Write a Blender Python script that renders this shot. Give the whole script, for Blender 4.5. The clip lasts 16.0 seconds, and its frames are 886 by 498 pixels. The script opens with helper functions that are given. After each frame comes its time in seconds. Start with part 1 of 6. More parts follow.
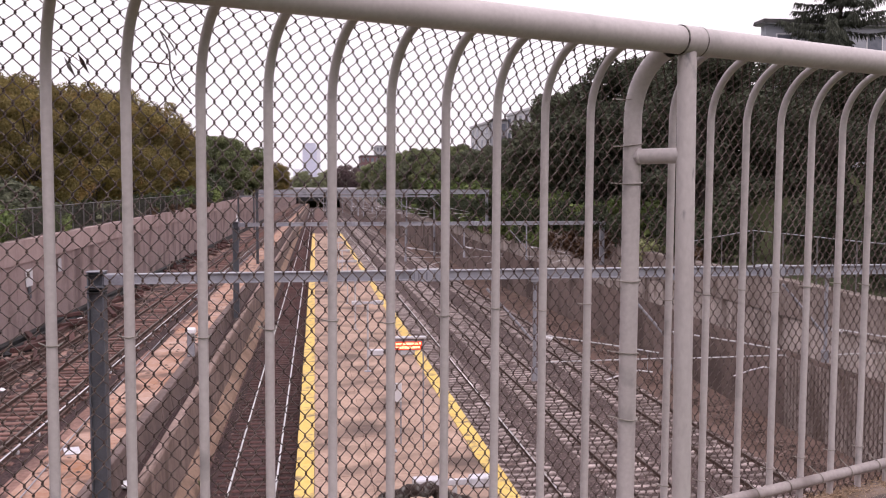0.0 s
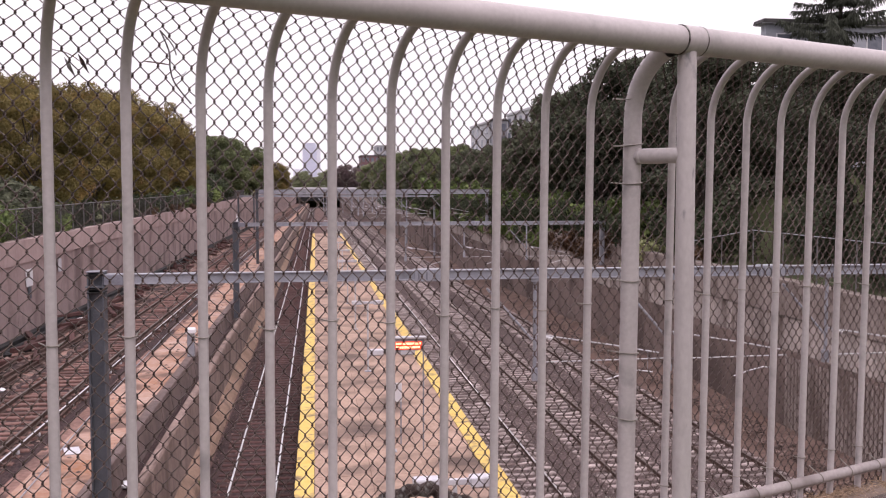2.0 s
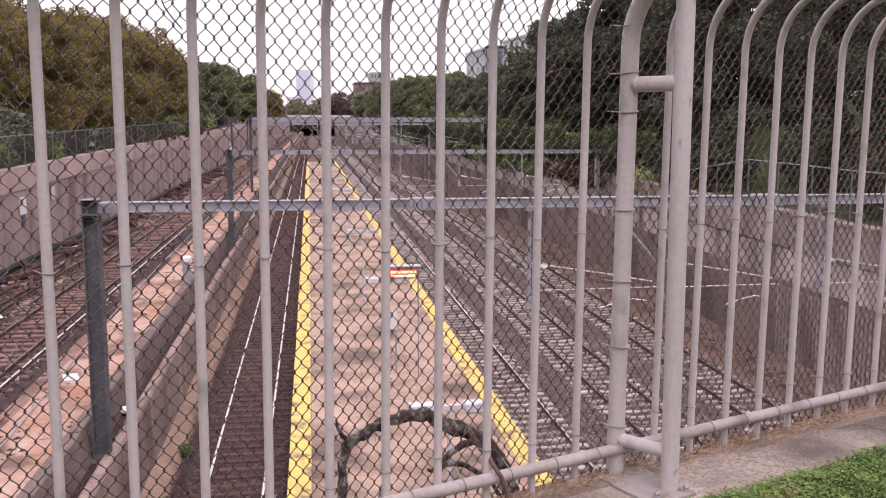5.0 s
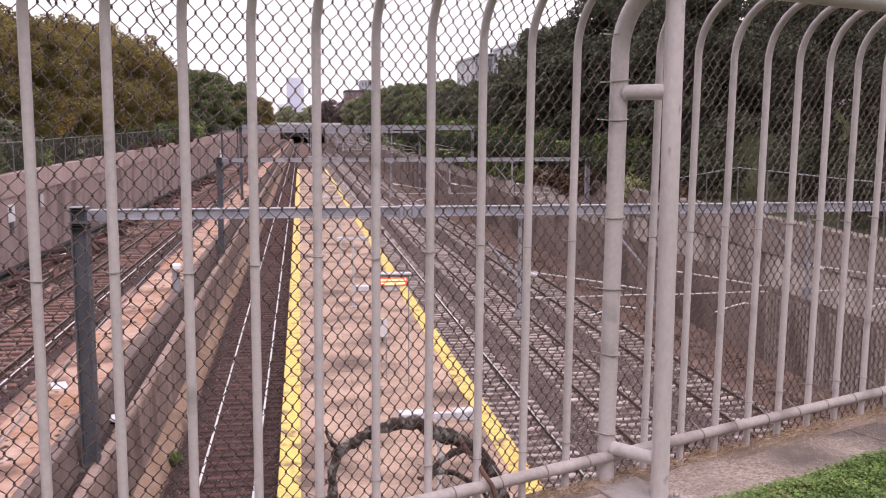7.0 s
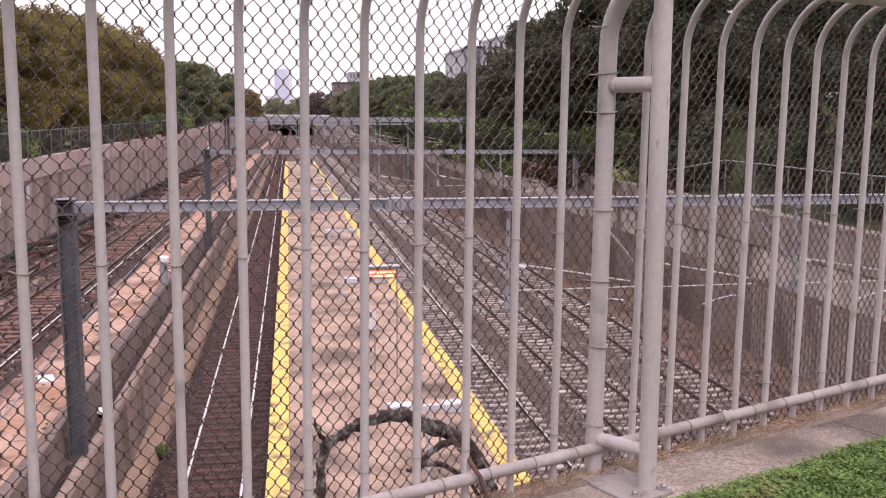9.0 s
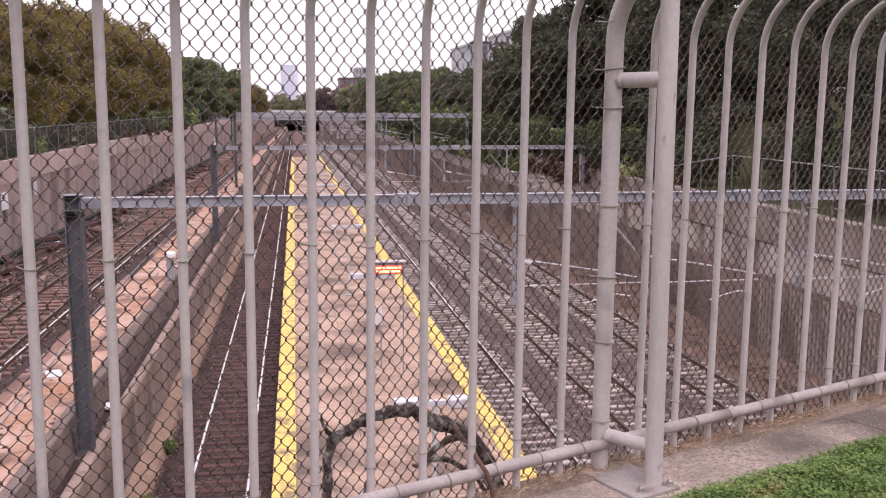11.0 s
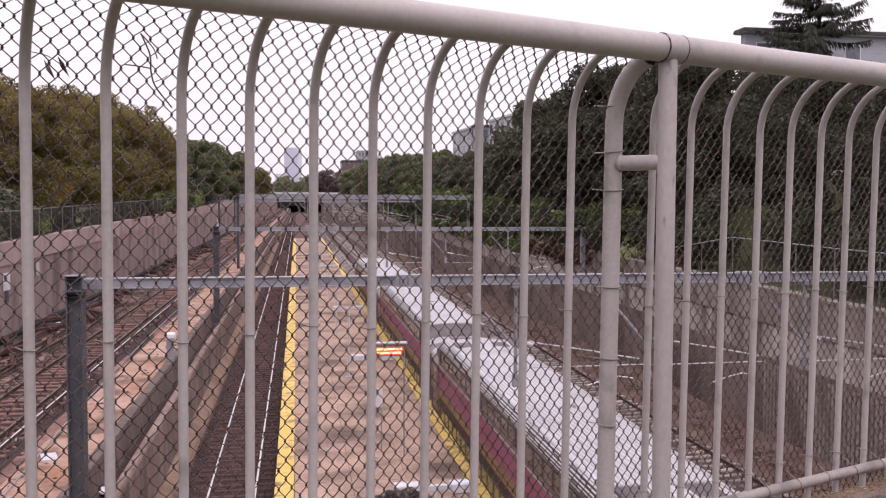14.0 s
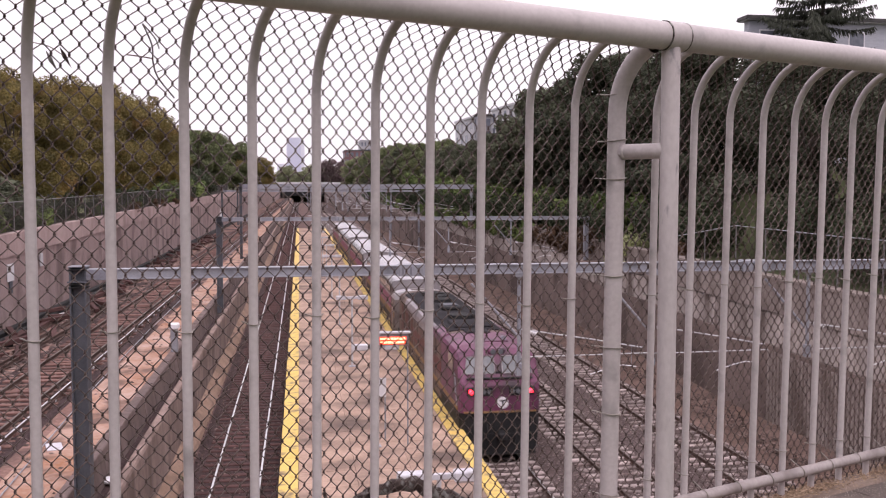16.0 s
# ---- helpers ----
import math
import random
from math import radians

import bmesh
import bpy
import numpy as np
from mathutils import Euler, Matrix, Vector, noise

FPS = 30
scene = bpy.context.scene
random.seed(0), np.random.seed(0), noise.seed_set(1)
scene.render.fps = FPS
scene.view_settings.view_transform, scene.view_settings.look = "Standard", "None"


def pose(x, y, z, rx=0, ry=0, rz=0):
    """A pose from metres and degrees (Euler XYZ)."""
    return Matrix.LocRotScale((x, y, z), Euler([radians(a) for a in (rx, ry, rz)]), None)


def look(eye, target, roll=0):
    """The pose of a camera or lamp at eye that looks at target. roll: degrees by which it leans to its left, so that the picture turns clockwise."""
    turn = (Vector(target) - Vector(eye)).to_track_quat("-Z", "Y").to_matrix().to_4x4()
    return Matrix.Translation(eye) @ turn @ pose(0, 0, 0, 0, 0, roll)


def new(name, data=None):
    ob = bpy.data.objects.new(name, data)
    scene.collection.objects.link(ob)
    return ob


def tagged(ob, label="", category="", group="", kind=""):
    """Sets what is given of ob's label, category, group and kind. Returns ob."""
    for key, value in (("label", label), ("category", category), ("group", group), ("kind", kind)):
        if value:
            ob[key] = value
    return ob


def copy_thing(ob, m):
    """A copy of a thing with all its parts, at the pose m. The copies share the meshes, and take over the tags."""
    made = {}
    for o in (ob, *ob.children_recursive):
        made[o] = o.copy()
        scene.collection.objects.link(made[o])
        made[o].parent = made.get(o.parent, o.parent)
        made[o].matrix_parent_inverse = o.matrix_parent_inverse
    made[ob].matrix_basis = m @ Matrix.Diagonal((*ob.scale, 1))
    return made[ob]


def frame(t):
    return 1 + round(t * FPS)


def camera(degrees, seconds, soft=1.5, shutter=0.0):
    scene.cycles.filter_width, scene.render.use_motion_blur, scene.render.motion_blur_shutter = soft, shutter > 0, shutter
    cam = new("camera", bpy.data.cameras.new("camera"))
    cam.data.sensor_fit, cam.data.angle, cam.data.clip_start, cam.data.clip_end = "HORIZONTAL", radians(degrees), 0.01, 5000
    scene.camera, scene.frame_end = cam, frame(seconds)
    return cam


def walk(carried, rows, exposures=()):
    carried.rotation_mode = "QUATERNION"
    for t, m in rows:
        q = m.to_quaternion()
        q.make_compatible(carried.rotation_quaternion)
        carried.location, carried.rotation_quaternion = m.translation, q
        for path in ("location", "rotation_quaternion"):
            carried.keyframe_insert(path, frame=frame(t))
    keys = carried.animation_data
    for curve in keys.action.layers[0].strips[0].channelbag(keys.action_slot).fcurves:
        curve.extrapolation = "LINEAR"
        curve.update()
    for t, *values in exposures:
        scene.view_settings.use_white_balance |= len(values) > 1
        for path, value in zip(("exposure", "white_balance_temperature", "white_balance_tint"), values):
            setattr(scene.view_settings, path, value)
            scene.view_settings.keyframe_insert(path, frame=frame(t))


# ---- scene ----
cam = camera(51.0, 16.0, soft=1.15, shutter=0.2)
EYE = (0.0, 0.0, 9.6)
# seconds, yaw, pitch, roll
TURNS = [
    (0, -7.832, -3.354, 0.068), (0.5, -7.83, -3.293, 0.184), (1, -7.824, -3.251, 0.205), (1.5, -7.834, -3.322, 0.045),
    (2, -7.829, -3.363, 0.085), (2.5, -7.83, -3.339, 0.188), (2.7, -7.9, -3.8, 0.14), (3, -8.134, -5.809, -0.008),
    (3.2, -8.14, -7.25, -0.02), (3.6, -8.15, -7.73, -0.04), (5.5, -8.13, -7.754, -0.053), (6, -8.205, -7.698, -0.073),
    (6.5, -8.261, -7.527, -0.092), (7, -8.722, -7.276, -0.134), (7.5, -9.18, -7.064, -0.171), (8, -9.433, -6.868, -0.2),
    (8.5, -9.533, -7.095, -0.19), (9, -9.428, -7.747, -0.229), (9.2, -9.36, -7.95, -0.22), (10.2, -9.1, -8.03, -0.18),
    (11.5, -9.026, -7.981, -0.181), (12, -9.059, -7.863, -0.28), (12.5, -9.195, -6.954, -0.246), (12.7, -9.32, -5.75, -0.23),
    (13, -9.349, -4.185, -0.236), (13.5, -9.239, -2.961, -0.236), (14, -8.959, -3.015, -0.239), (14.5, -8.722, -3.599, -0.172),
    (15, -8.733, -3.862, -0.175), (15.5, -8.786, -3.751, -0.132), (16, -8.786, -3.668, -0.021)]
# brighter while tilted down, darker for the pale train
EXPOSURES = [(0.0, 0.32), (2.6, 0.32), (3.2, 0.51), (5.5, 0.55), (9.0, 0.57), (11.5, 0.57), (12.2, 0.52), (12.7, 0.43), (13.2, 0.32), (13.7, 0.25), (14.2, 0.20), (15.0, 0.20), (15.5, 0.26), (16.0, 0.32)]
walk(cam, [(t, pose(*EYE, 90 + p, r, y)) for t, y, p, r in TURNS], exposures=[(t, e - 0.12, 6600, 27) for t, e in EXPOSURES])

# ---- light: an overcast sky ----
world = bpy.data.worlds.new("overcast")
scene.world = world
world.use_nodes = True
wn, wl = world.node_tree.nodes, world.node_tree.links
wn.clear()
sky = wn.new("ShaderNodeTexSky")
sky.sky_type, sky.sun_disc = "NISHITA", False
sky.sun_elevation, sky.sun_rotation, sky.air_density, sky.dust_density = radians(60), radians(167), 1.0, 4.0
clear_bg, cloud_bg, both, w_out = wn.new("ShaderNodeBackground"), wn.new("ShaderNodeBackground"), wn.new("ShaderNodeMixShader"), wn.new("ShaderNodeOutputWorld")
clear_bg.inputs[1].default_value = 0.1
cloud_noise, cloud_ramp, cloud_map = wn.new("ShaderNodeTexNoise"), wn.new("ShaderNodeValToRGB"), wn.new("ShaderNodeTexCoord")
cloud_noise.inputs["Scale"].default_value, cloud_noise.inputs["Detail"].default_value = 1.3, 4
cloud_ramp.color_ramp.elements[0].position, cloud_ramp.color_ramp.elements[1].position = 0.3, 0.75
cloud_ramp.color_ramp.elements[0].color, cloud_ramp.color_ramp.elements[1].color = (0.93, 0.95, 0.97, 1), (1.0, 1.0, 1.0, 1)
# an overcast sky is brighter overhead than near the horizon
sky_split, sky_lift, sky_gain = wn.new("ShaderNodeSeparateXYZ"), wn.new("ShaderNodeMath"), wn.new("ShaderNodeMath")
sky_lift.operation, sky_gain.operation = "MAXIMUM", "MULTIPLY_ADD"
sky_lift.inputs[1].default_value, sky_gain.inputs[1].default_value, sky_gain.inputs[2].default_value = 0.0, 0.42, 0.98
wl.new(cloud_map.outputs["Generated"], sky_split.inputs[0])
wl.new(sky_split.outputs[2], sky_lift.inputs[0]), wl.new(sky_lift.outputs[0], sky_gain.inputs[0]), wl.new(sky_gain.outputs[0], cloud_bg.inputs[1])
wl.new(cloud_map.outputs["Generated"], cloud_noise.inputs["Vector"])
wl.new(cloud_noise.outputs["Fac"], cloud_ramp.inputs["Fac"])
wl.new(cloud_ramp.outputs["Color"], cloud_bg.inputs[0])
wl.new(sky.outputs[0], clear_bg.inputs[0])
both.inputs[0].default_value = 0.9
wl.new(clear_bg.outputs[0], both.inputs[1]), wl.new(cloud_bg.outputs[0], both.inputs[2])
wl.new(both.outputs[0], w_out.inputs[0])
sun_data = bpy.data.lights.new("sun", "SUN")
sun_data.energy, sun_data.angle, sun_data.color = 1.15, radians(45), (1.0, 0.98, 0.95)
sun = new("sun", sun_data)
sun.matrix_world = look((15, -66, 118), (0, 0, 0))


# ---- materials ----
def material(name, dark, light, rough=0.8, metal=0.0, scale=3.0, fine=40.0, bump=0.3, depth=0.01, spec=0.3, vary=0.0, stain=None, stain_scale=0.5,
             stain_at=(0.55, 0.75), stretch=(1, 1, 1), island=False, lets=0.0, grainy=0.45, world=False):
    """A surface of two tones with grain at two scales, an optional stain and fine relief, in metres."""
    m = bpy.data.materials.new(name)
    m.use_nodes = True
    n, l = m.node_tree.nodes, m.node_tree.links
    bsdf = n["Principled BSDF"]
    tc, mp = n.new("ShaderNodeTexCoord"), n.new("ShaderNodeMapping")
    mp.inputs["Scale"].default_value = stretch
    if world:
        l.new(n.new("ShaderNodeNewGeometry").outputs["Position"], mp.inputs[0])
    else:
        l.new(tc.outputs["Object"], mp.inputs[0])
    broad, grain = n.new("ShaderNodeTexNoise"), n.new("ShaderNodeTexNoise")
    broad.inputs["Scale"].default_value, broad.inputs["Detail"].default_value = scale, 5
    grain.inputs["Scale"].default_value, grain.inputs["Detail"].default_value = fine, 3
    l.new(mp.outputs[0], broad.inputs["Vector"]), l.new(mp.outputs[0], grain.inputs["Vector"])
    mix = n.new("ShaderNodeMix")
    mix.data_type, mix.blend_type = "FLOAT", "MIX"
    mix.inputs[0].default_value = grainy
    l.new(broad.outputs["Fac"], mix.inputs[2]), l.new(grain.outputs["Fac"], mix.inputs[3])
    ramp = n.new("ShaderNodeValToRGB")
    ramp.color_ramp.elements[0].position, ramp.color_ramp.elements[1].position = 0.34, 0.66
    ramp.color_ramp.elements[0].color, ramp.color_ramp.elements[1].color = (*dark, 1), (*light, 1)
    l.new(mix.outputs[0], ramp.inputs["Fac"])
    colour = ramp.outputs["Color"]
    if stain:
        sn, sr, sm = n.new("ShaderNodeTexNoise"), n.new("ShaderNodeValToRGB"), n.new("ShaderNodeMix")
        sn.inputs["Scale"].default_value, sn.inputs["Detail"].default_value = stain_scale, 6
        sr.color_ramp.elements[0].position, sr.color_ramp.elements[1].position = stain_at
        sm.data_type = "RGBA"
        l.new(mp.outputs[0], sn.inputs["Vector"]), l.new(sn.outputs["Fac"], sr.inputs["Fac"]), l.new(sr.outputs["Color"], sm.inputs[0])
        l.new(colour, sm.inputs[6])
        sm.inputs[7].default_value = (*stain, 1)
        colour = sm.outputs[2]
    if vary:
        hs, rnd = n.new("ShaderNodeHueSaturation"), n.new("ShaderNodeNewGeometry" if island else "ShaderNodeObjectInfo")
        mr = n.new("ShaderNodeMapRange")
        mr.inputs[3].default_value, mr.inputs[4].default_value = 1 - vary, 1 + vary
        l.new(rnd.outputs["Random Per Island" if island else "Random"], mr.inputs[0])
        l.new(mr.outputs[0], hs.inputs["Value"]), l.new(colour, hs.inputs["Color"])
        colour = hs.outputs[0]
    l.new(colour, bsdf.inputs["Base Color"])
    bsdf.inputs["Roughness"].default_value, bsdf.inputs["Metallic"].default_value, bsdf.inputs["Specular IOR Level"].default_value = rough, metal, spec
    if bump:
        b = n.new("ShaderNodeBump")
        b.inputs["Strength"].default_value, b.inputs["Distance"].default_value = bump, depth
        l.new(mix.outputs[0], b.inputs["Height"]), l.new(b.outputs[0], bsdf.inputs["Normal"])
    if lets:
        tl, mx = n.new("ShaderNodeBsdfTranslucent"), n.new("ShaderNodeMixShader")
        mx.inputs[0].default_value = lets
        l.new(colour, tl.inputs[0]), l.new(bsdf.outputs[0], mx.inputs[1]), l.new(tl.outputs[0], mx.inputs[2])
        l.new(mx.outputs[0], n["Material Output"].inputs[0])
    return m


def glowing(name, colour, strength):
    m = bpy.data.materials.new(name)
    m.use_nodes = True
    b = m.node_tree.nodes["Principled BSDF"]
    b.inputs["Base Color"].default_value, b.inputs["Emission Color"].default_value, b.inputs["Emission Strength"].default_value = (*colour, 1), (*colour, 1), strength
    return m


PAINT = material("beige_grey_paint", (0.432, 0.386, 0.385), (0.545, 0.492, 0.492), 0.42, scale=2.5, fine=60, bump=0.12, depth=0.003, spec=0.5, stain=(0.287, 0.263, 0.259), stain_scale=6, stain_at=(0.6, 0.78), world=True)
WIRE = material("weathered_mesh_wire", (0.042, 0.027, 0.023), (0.22, 0.172, 0.158), 0.34, 0.8, scale=6, fine=90, bump=0.1, depth=0.001, spec=0.5)
KNOT = material("dark_wire_knot", (0.028, 0.015, 0.013), (0.10, 0.065, 0.058), 0.5, 0.5, scale=9, fine=90, bump=0)
TIE_WIRE = material("aluminium_tie_wire", (0.272, 0.251, 0.223), (0.400, 0.365, 0.331), 0.45, 0.7, scale=20, fine=150, bump=0.1, depth=0.001)
GALV = material("galvanised_steel", (0.27, 0.275, 0.31), (0.40, 0.405, 0.45), 0.5, 0.35, scale=2.0, fine=30, bump=0.1, depth=0.003, stain=(0.2, 0.2, 0.22), stain_scale=3)
DULL_GALV = material("dull_galvanised_steel", (0.17, 0.17, 0.20), (0.27, 0.27, 0.31), 0.55, 0.3, scale=3.0, fine=30, bump=0.1, depth=0.003)
DARK_STEEL = material("dark_grey_steel", (0.075, 0.08, 0.095), (0.14, 0.145, 0.165), 0.6, 0.3, scale=2.0, fine=30, bump=0.15, depth=0.003)
RAIL_SIDE = material("rusty_rail_steel", (0.06, 0.036, 0.03), (0.13, 0.08, 0.066), 0.75, 0.2, scale=4, fine=60, bump=0.2, depth=0.003)
RAIL_TOP = material("polished_rail_head", (0.55, 0.54, 0.55), (0.78, 0.77, 0.78), 0.28, 0.9, scale=2, fine=30, bump=0.03, depth=0.001)
DULL_TOP = material("dull_rail_head", (0.10, 0.075, 0.065), (0.2, 0.16, 0.145), 0.5, 0.6, scale=2, fine=30, bump=0.05, depth=0.001)
BALLAST = material("brown_ballast", (0.018, 0.012, 0.011), (0.180, 0.127, 0.121), 0.95, scale=1.1, fine=17, bump=1.0, depth=0.06, stain=(0.055, 0.034, 0.032), stain_scale=0.25, stain_at=(0.45, 0.8), grainy=0.75)
BALLAST_DARK = material("oily_ballast", (0.015, 0.008, 0.009), (0.086, 0.052, 0.051), 0.95, scale=1.0, fine=15, bump=1.0, depth=0.06, stain=(0.041, 0.023, 0.021), stain_scale=0.3, grainy=0.7)
SLEEPER_C = material("concrete_sleeper", (0.235, 0.186, 0.174), (0.485, 0.41, 0.395), 0.85, scale=3, fine=40, bump=0.25, vary=0.25, stain=(0.105, 0.073, 0.067), stain_scale=1.3, stain_at=(0.46, 0.66), world=True)
SLEEPER_W = material("creosoted_sleeper", (0.045, 0.021, 0.019), (0.112, 0.054, 0.050), 0.85, scale=3, fine=30, bump=0.4, vary=0.25, stretch=(0.4, 4, 4))
SLEEPER_OLD = material("weathered_wood_sleeper", (0.094, 0.047, 0.040), (0.235, 0.136, 0.118), 0.9, scale=3, fine=30, bump=0.4, vary=0.3, stretch=(0.4, 4, 4))
SLAB = material("tan_platform_concrete", (0.305, 0.205, 0.156), (0.505, 0.350, 0.276), 0.85, scale=0.9, fine=9, bump=0.15, vary=0.07, stain=(0.136, 0.095, 0.080), stain_scale=0.5, stain_at=(0.45, 0.66), stretch=(0.8, 1.0, 1), world=True, grainy=0.55)
SLAB_SIDE = material("platform_edge_concrete", (0.2, 0.165, 0.145), (0.3, 0.25, 0.22), 0.9, scale=1.2, fine=25, bump=0.2)
YELLOW = material("worn_yellow_tactile_edge", (0.62, 0.415, 0.10), (0.78, 0.57, 0.19), 0.7, scale=2.0, fine=20, bump=0.25, vary=0.05, stain=(0.24, 0.17, 0.10), stain_scale=2.0, stain_at=(0.51, 0.68), world=True)
WALL_L = material("stained_retaining_concrete", (0.283, 0.202, 0.194), (0.404, 0.304, 0.294), 0.9, scale=0.35, fine=9, bump=0.2, stain=(0.187, 0.132, 0.127), stain_scale=0.5, stretch=(1, 1, 0.5), world=True, stain_at=(0.48, 0.66))
COPING = material("light_concrete_coping", (0.364, 0.267, 0.255), (0.505, 0.382, 0.367), 0.9, scale=0.5, fine=9, bump=0.2, stain=(0.242, 0.172, 0.162), stain_scale=0.6, stain_at=(0.5, 0.75), stretch=(1, 1, 0.4))
WALL_R = material("brown_stained_retaining_concrete", (0.179, 0.131, 0.117), (0.324, 0.243, 0.219), 0.92, scale=0.4, fine=9, bump=0.25, stain=(0.110, 0.080, 0.072), stain_scale=0.4, stain_at=(0.44, 0.62), stretch=(1, 1, 0.45), world=True)
WALL_R2 = material("grey_tier_concrete", (0.20, 0.160, 0.145), (0.40, 0.335, 0.308), 0.92, scale=1.4, fine=14, bump=0.25, vary=0.08, stain=(0.14, 0.103, 0.088), stain_scale=0.9, stain_at=(0.48, 0.7), stretch=(1, 1, 0.4), world=True, grainy=0.5)
WALL_R3 = material("pale_block_concrete", (0.27, 0.222, 0.203), (0.58, 0.505, 0.47), 0.92, scale=1.5, fine=16, bump=0.25, vary=0.14, stain=(0.15, 0.112, 0.098), stain_scale=1.3, stain_at=(0.52, 0.68), stretch=(1, 1, 0.3), world=True, grainy=0.5)
DARK_WALL = material("dark_concrete", (0.07, 0.06, 0.056), (0.13, 0.11, 0.10), 0.92, scale=0.7, fine=12, bump=0.25, stretch=(1, 1, 0.4))
CURB_WALL = material("weathered_curb_concrete", (0.180, 0.127, 0.110), (0.375, 0.272, 0.24), 0.92, scale=1.1, fine=12, bump=0.25, stain=(0.135, 0.092, 0.078), stain_scale=0.9, stain_at=(0.48, 0.72), stretch=(1, 1, 0.3), world=True)
CURB_DARK = material("sooty_curb_concrete", (0.120, 0.086, 0.080), (0.215, 0.158, 0.148), 0.92, scale=1.2, fine=14, bump=0.3, vary=0.14, stain=(0.080, 0.056, 0.052), stain_scale=0.8, stain_at=(0.45, 0.75), stretch=(1, 1, 0.3), world=True)
SAND = material("orange_sandy_dirt", (0.325, 0.150, 0.082), (0.47, 0.338, 0.288), 0.95, scale=0.55, fine=5, bump=0.6, depth=0.06, stain=(0.17, 0.105, 0.085), stain_scale=0.9, stain_at=(0.5, 0.64), grainy=0.38)
DIRT = material("brown_trackside_dirt", (0.065, 0.038, 0.035), (0.162, 0.099, 0.090), 0.95, scale=0.5, fine=12, bump=0.7, depth=0.05, stain=(0.194, 0.106, 0.084), stain_scale=0.3, grainy=0.6)
DIRT_PINK = material("pinkish_brown_yard_dirt", (0.145, 0.076, 0.063), (0.345, 0.208, 0.172), 0.95, scale=0.45, fine=8, bump=0.7, depth=0.05, stain=(0.052, 0.032, 0.031), stain_scale=0.33, stain_at=(0.44, 0.56), grainy=0.5)
BANK_R = material("reddish_brown_dirt_slope", (0.075, 0.046, 0.038), (0.22, 0.143, 0.120), 0.95, scale=0.9, fine=12, bump=0.8, depth=0.05, stain=(0.17, 0.10, 0.075), stain_scale=0.35, stain_at=(0.6, 0.8))
BANK = material("tan_dirt_bank", (0.222, 0.143, 0.103), (0.384, 0.258, 0.196), 0.95, scale=0.8, fine=14, bump=0.5, depth=0.03, stain=(0.131, 0.088, 0.071), stain_scale=0.5)
EARTH = material("grassy_earth", (0.033, 0.042, 0.017), (0.084, 0.093, 0.037), 0.95, scale=0.2, fine=6, bump=0.5, depth=0.06, stain=(0.093, 0.065, 0.042), stain_scale=0.12)
MEADOW = material("pale_park_lawn", (0.15, 0.17, 0.085), (0.30, 0.32, 0.17), 0.95, scale=0.3, fine=6, bump=0.4, depth=0.04, stain=(0.2, 0.17, 0.1), stain_scale=0.2)
WALK = material("rough_pavement_concrete", (0.135, 0.103, 0.090), (0.50, 0.405, 0.355), 0.92, scale=1.6, fine=75, bump=0.4, depth=0.010, stain=(0.120, 0.096, 0.086), stain_scale=1.5, stain_at=(0.42, 0.58), grainy=0.62, world=True)
UNSEEN_WALL = material("unseen_brown_wall", (0.12, 0.095, 0.085), (0.2, 0.16, 0.145), 0.9, scale=0.5, fine=8, bump=0.2)
SOIL = material("dry_brown_soil", (0.12, 0.086, 0.070), (0.27, 0.205, 0.17), 0.95, scale=5, fine=70, bump=0.6, depth=0.012, stain=(0.11, 0.075, 0.055), stain_scale=4)
STRAW = material("dry_straw", (0.27, 0.18, 0.12), (0.53, 0.395, 0.285), 0.9, scale=20, fine=90, bump=0, vary=0.4, island=True)
CLOVER = material("clover_leaf", (0.075, 0.135, 0.032), (0.22, 0.32, 0.095), 0.6, scale=5, fine=60, bump=0, vary=0.5, island=True, lets=0.25, stain=(0.30, 0.26, 0.12), stain_scale=5, stain_at=(0.6, 0.75))
LEAF_AUTUMN = material("olive_autumn_leaf", (0.118, 0.104, 0.042), (0.300, 0.235, 0.084), 0.7, scale=0.22, fine=1.5, bump=0, vary=0.32, island=True, lets=0.45, stain=(0.325, 0.190, 0.080), stain_scale=0.3)
LEAF_GREEN = material("green_leaf", (0.064, 0.082, 0.040), (0.205, 0.232, 0.108), 0.7, scale=0.3, fine=1.5, bump=0, vary=0.4, island=True, lets=0.3, stain=(0.213, 0.177, 0.072), stain_scale=0.12, stain_at=(0.55, 0.75))
LEAF_DARK = material("dark_green_leaf", (0.033, 0.039, 0.028), (0.105, 0.116, 0.078), 0.75, scale=0.3, fine=1.5, bump=0, vary=0.4, island=True, lets=0.2, spec=0.1)
# lighter than LEAF_DARK: haze over the trees further off is in this tone
LEAF_MID = material("grey_green_leaf", (0.061, 0.071, 0.048), (0.167, 0.177, 0.119), 0.75, scale=0.25, fine=1.5, bump=0, vary=0.4, island=True, lets=0.3, spec=0.1, stain=(0.189, 0.163, 0.084), stain_scale=0.15, stain_at=(0.55, 0.75))
LEAF_BRIGHT = material("bright_green_leaf", (0.075, 0.115, 0.036), (0.205, 0.255, 0.088), 0.7, scale=0.6, fine=3, bump=0, vary=0.4, island=True, lets=0.25)
LEAF_PALE = material("pale_yellow_green_leaf", (0.26, 0.29, 0.13), (0.52, 0.53, 0.30), 0.7, scale=2, fine=9, bump=0, vary=0.4, island=True, lets=0.25)
LEAF_IVY = material("dark_ivy_leaf", (0.028, 0.036, 0.022), (0.085, 0.10, 0.058), 0.75, scale=0.4, fine=3, bump=0, vary=0.4, island=True, lets=0.2, spec=0.15)
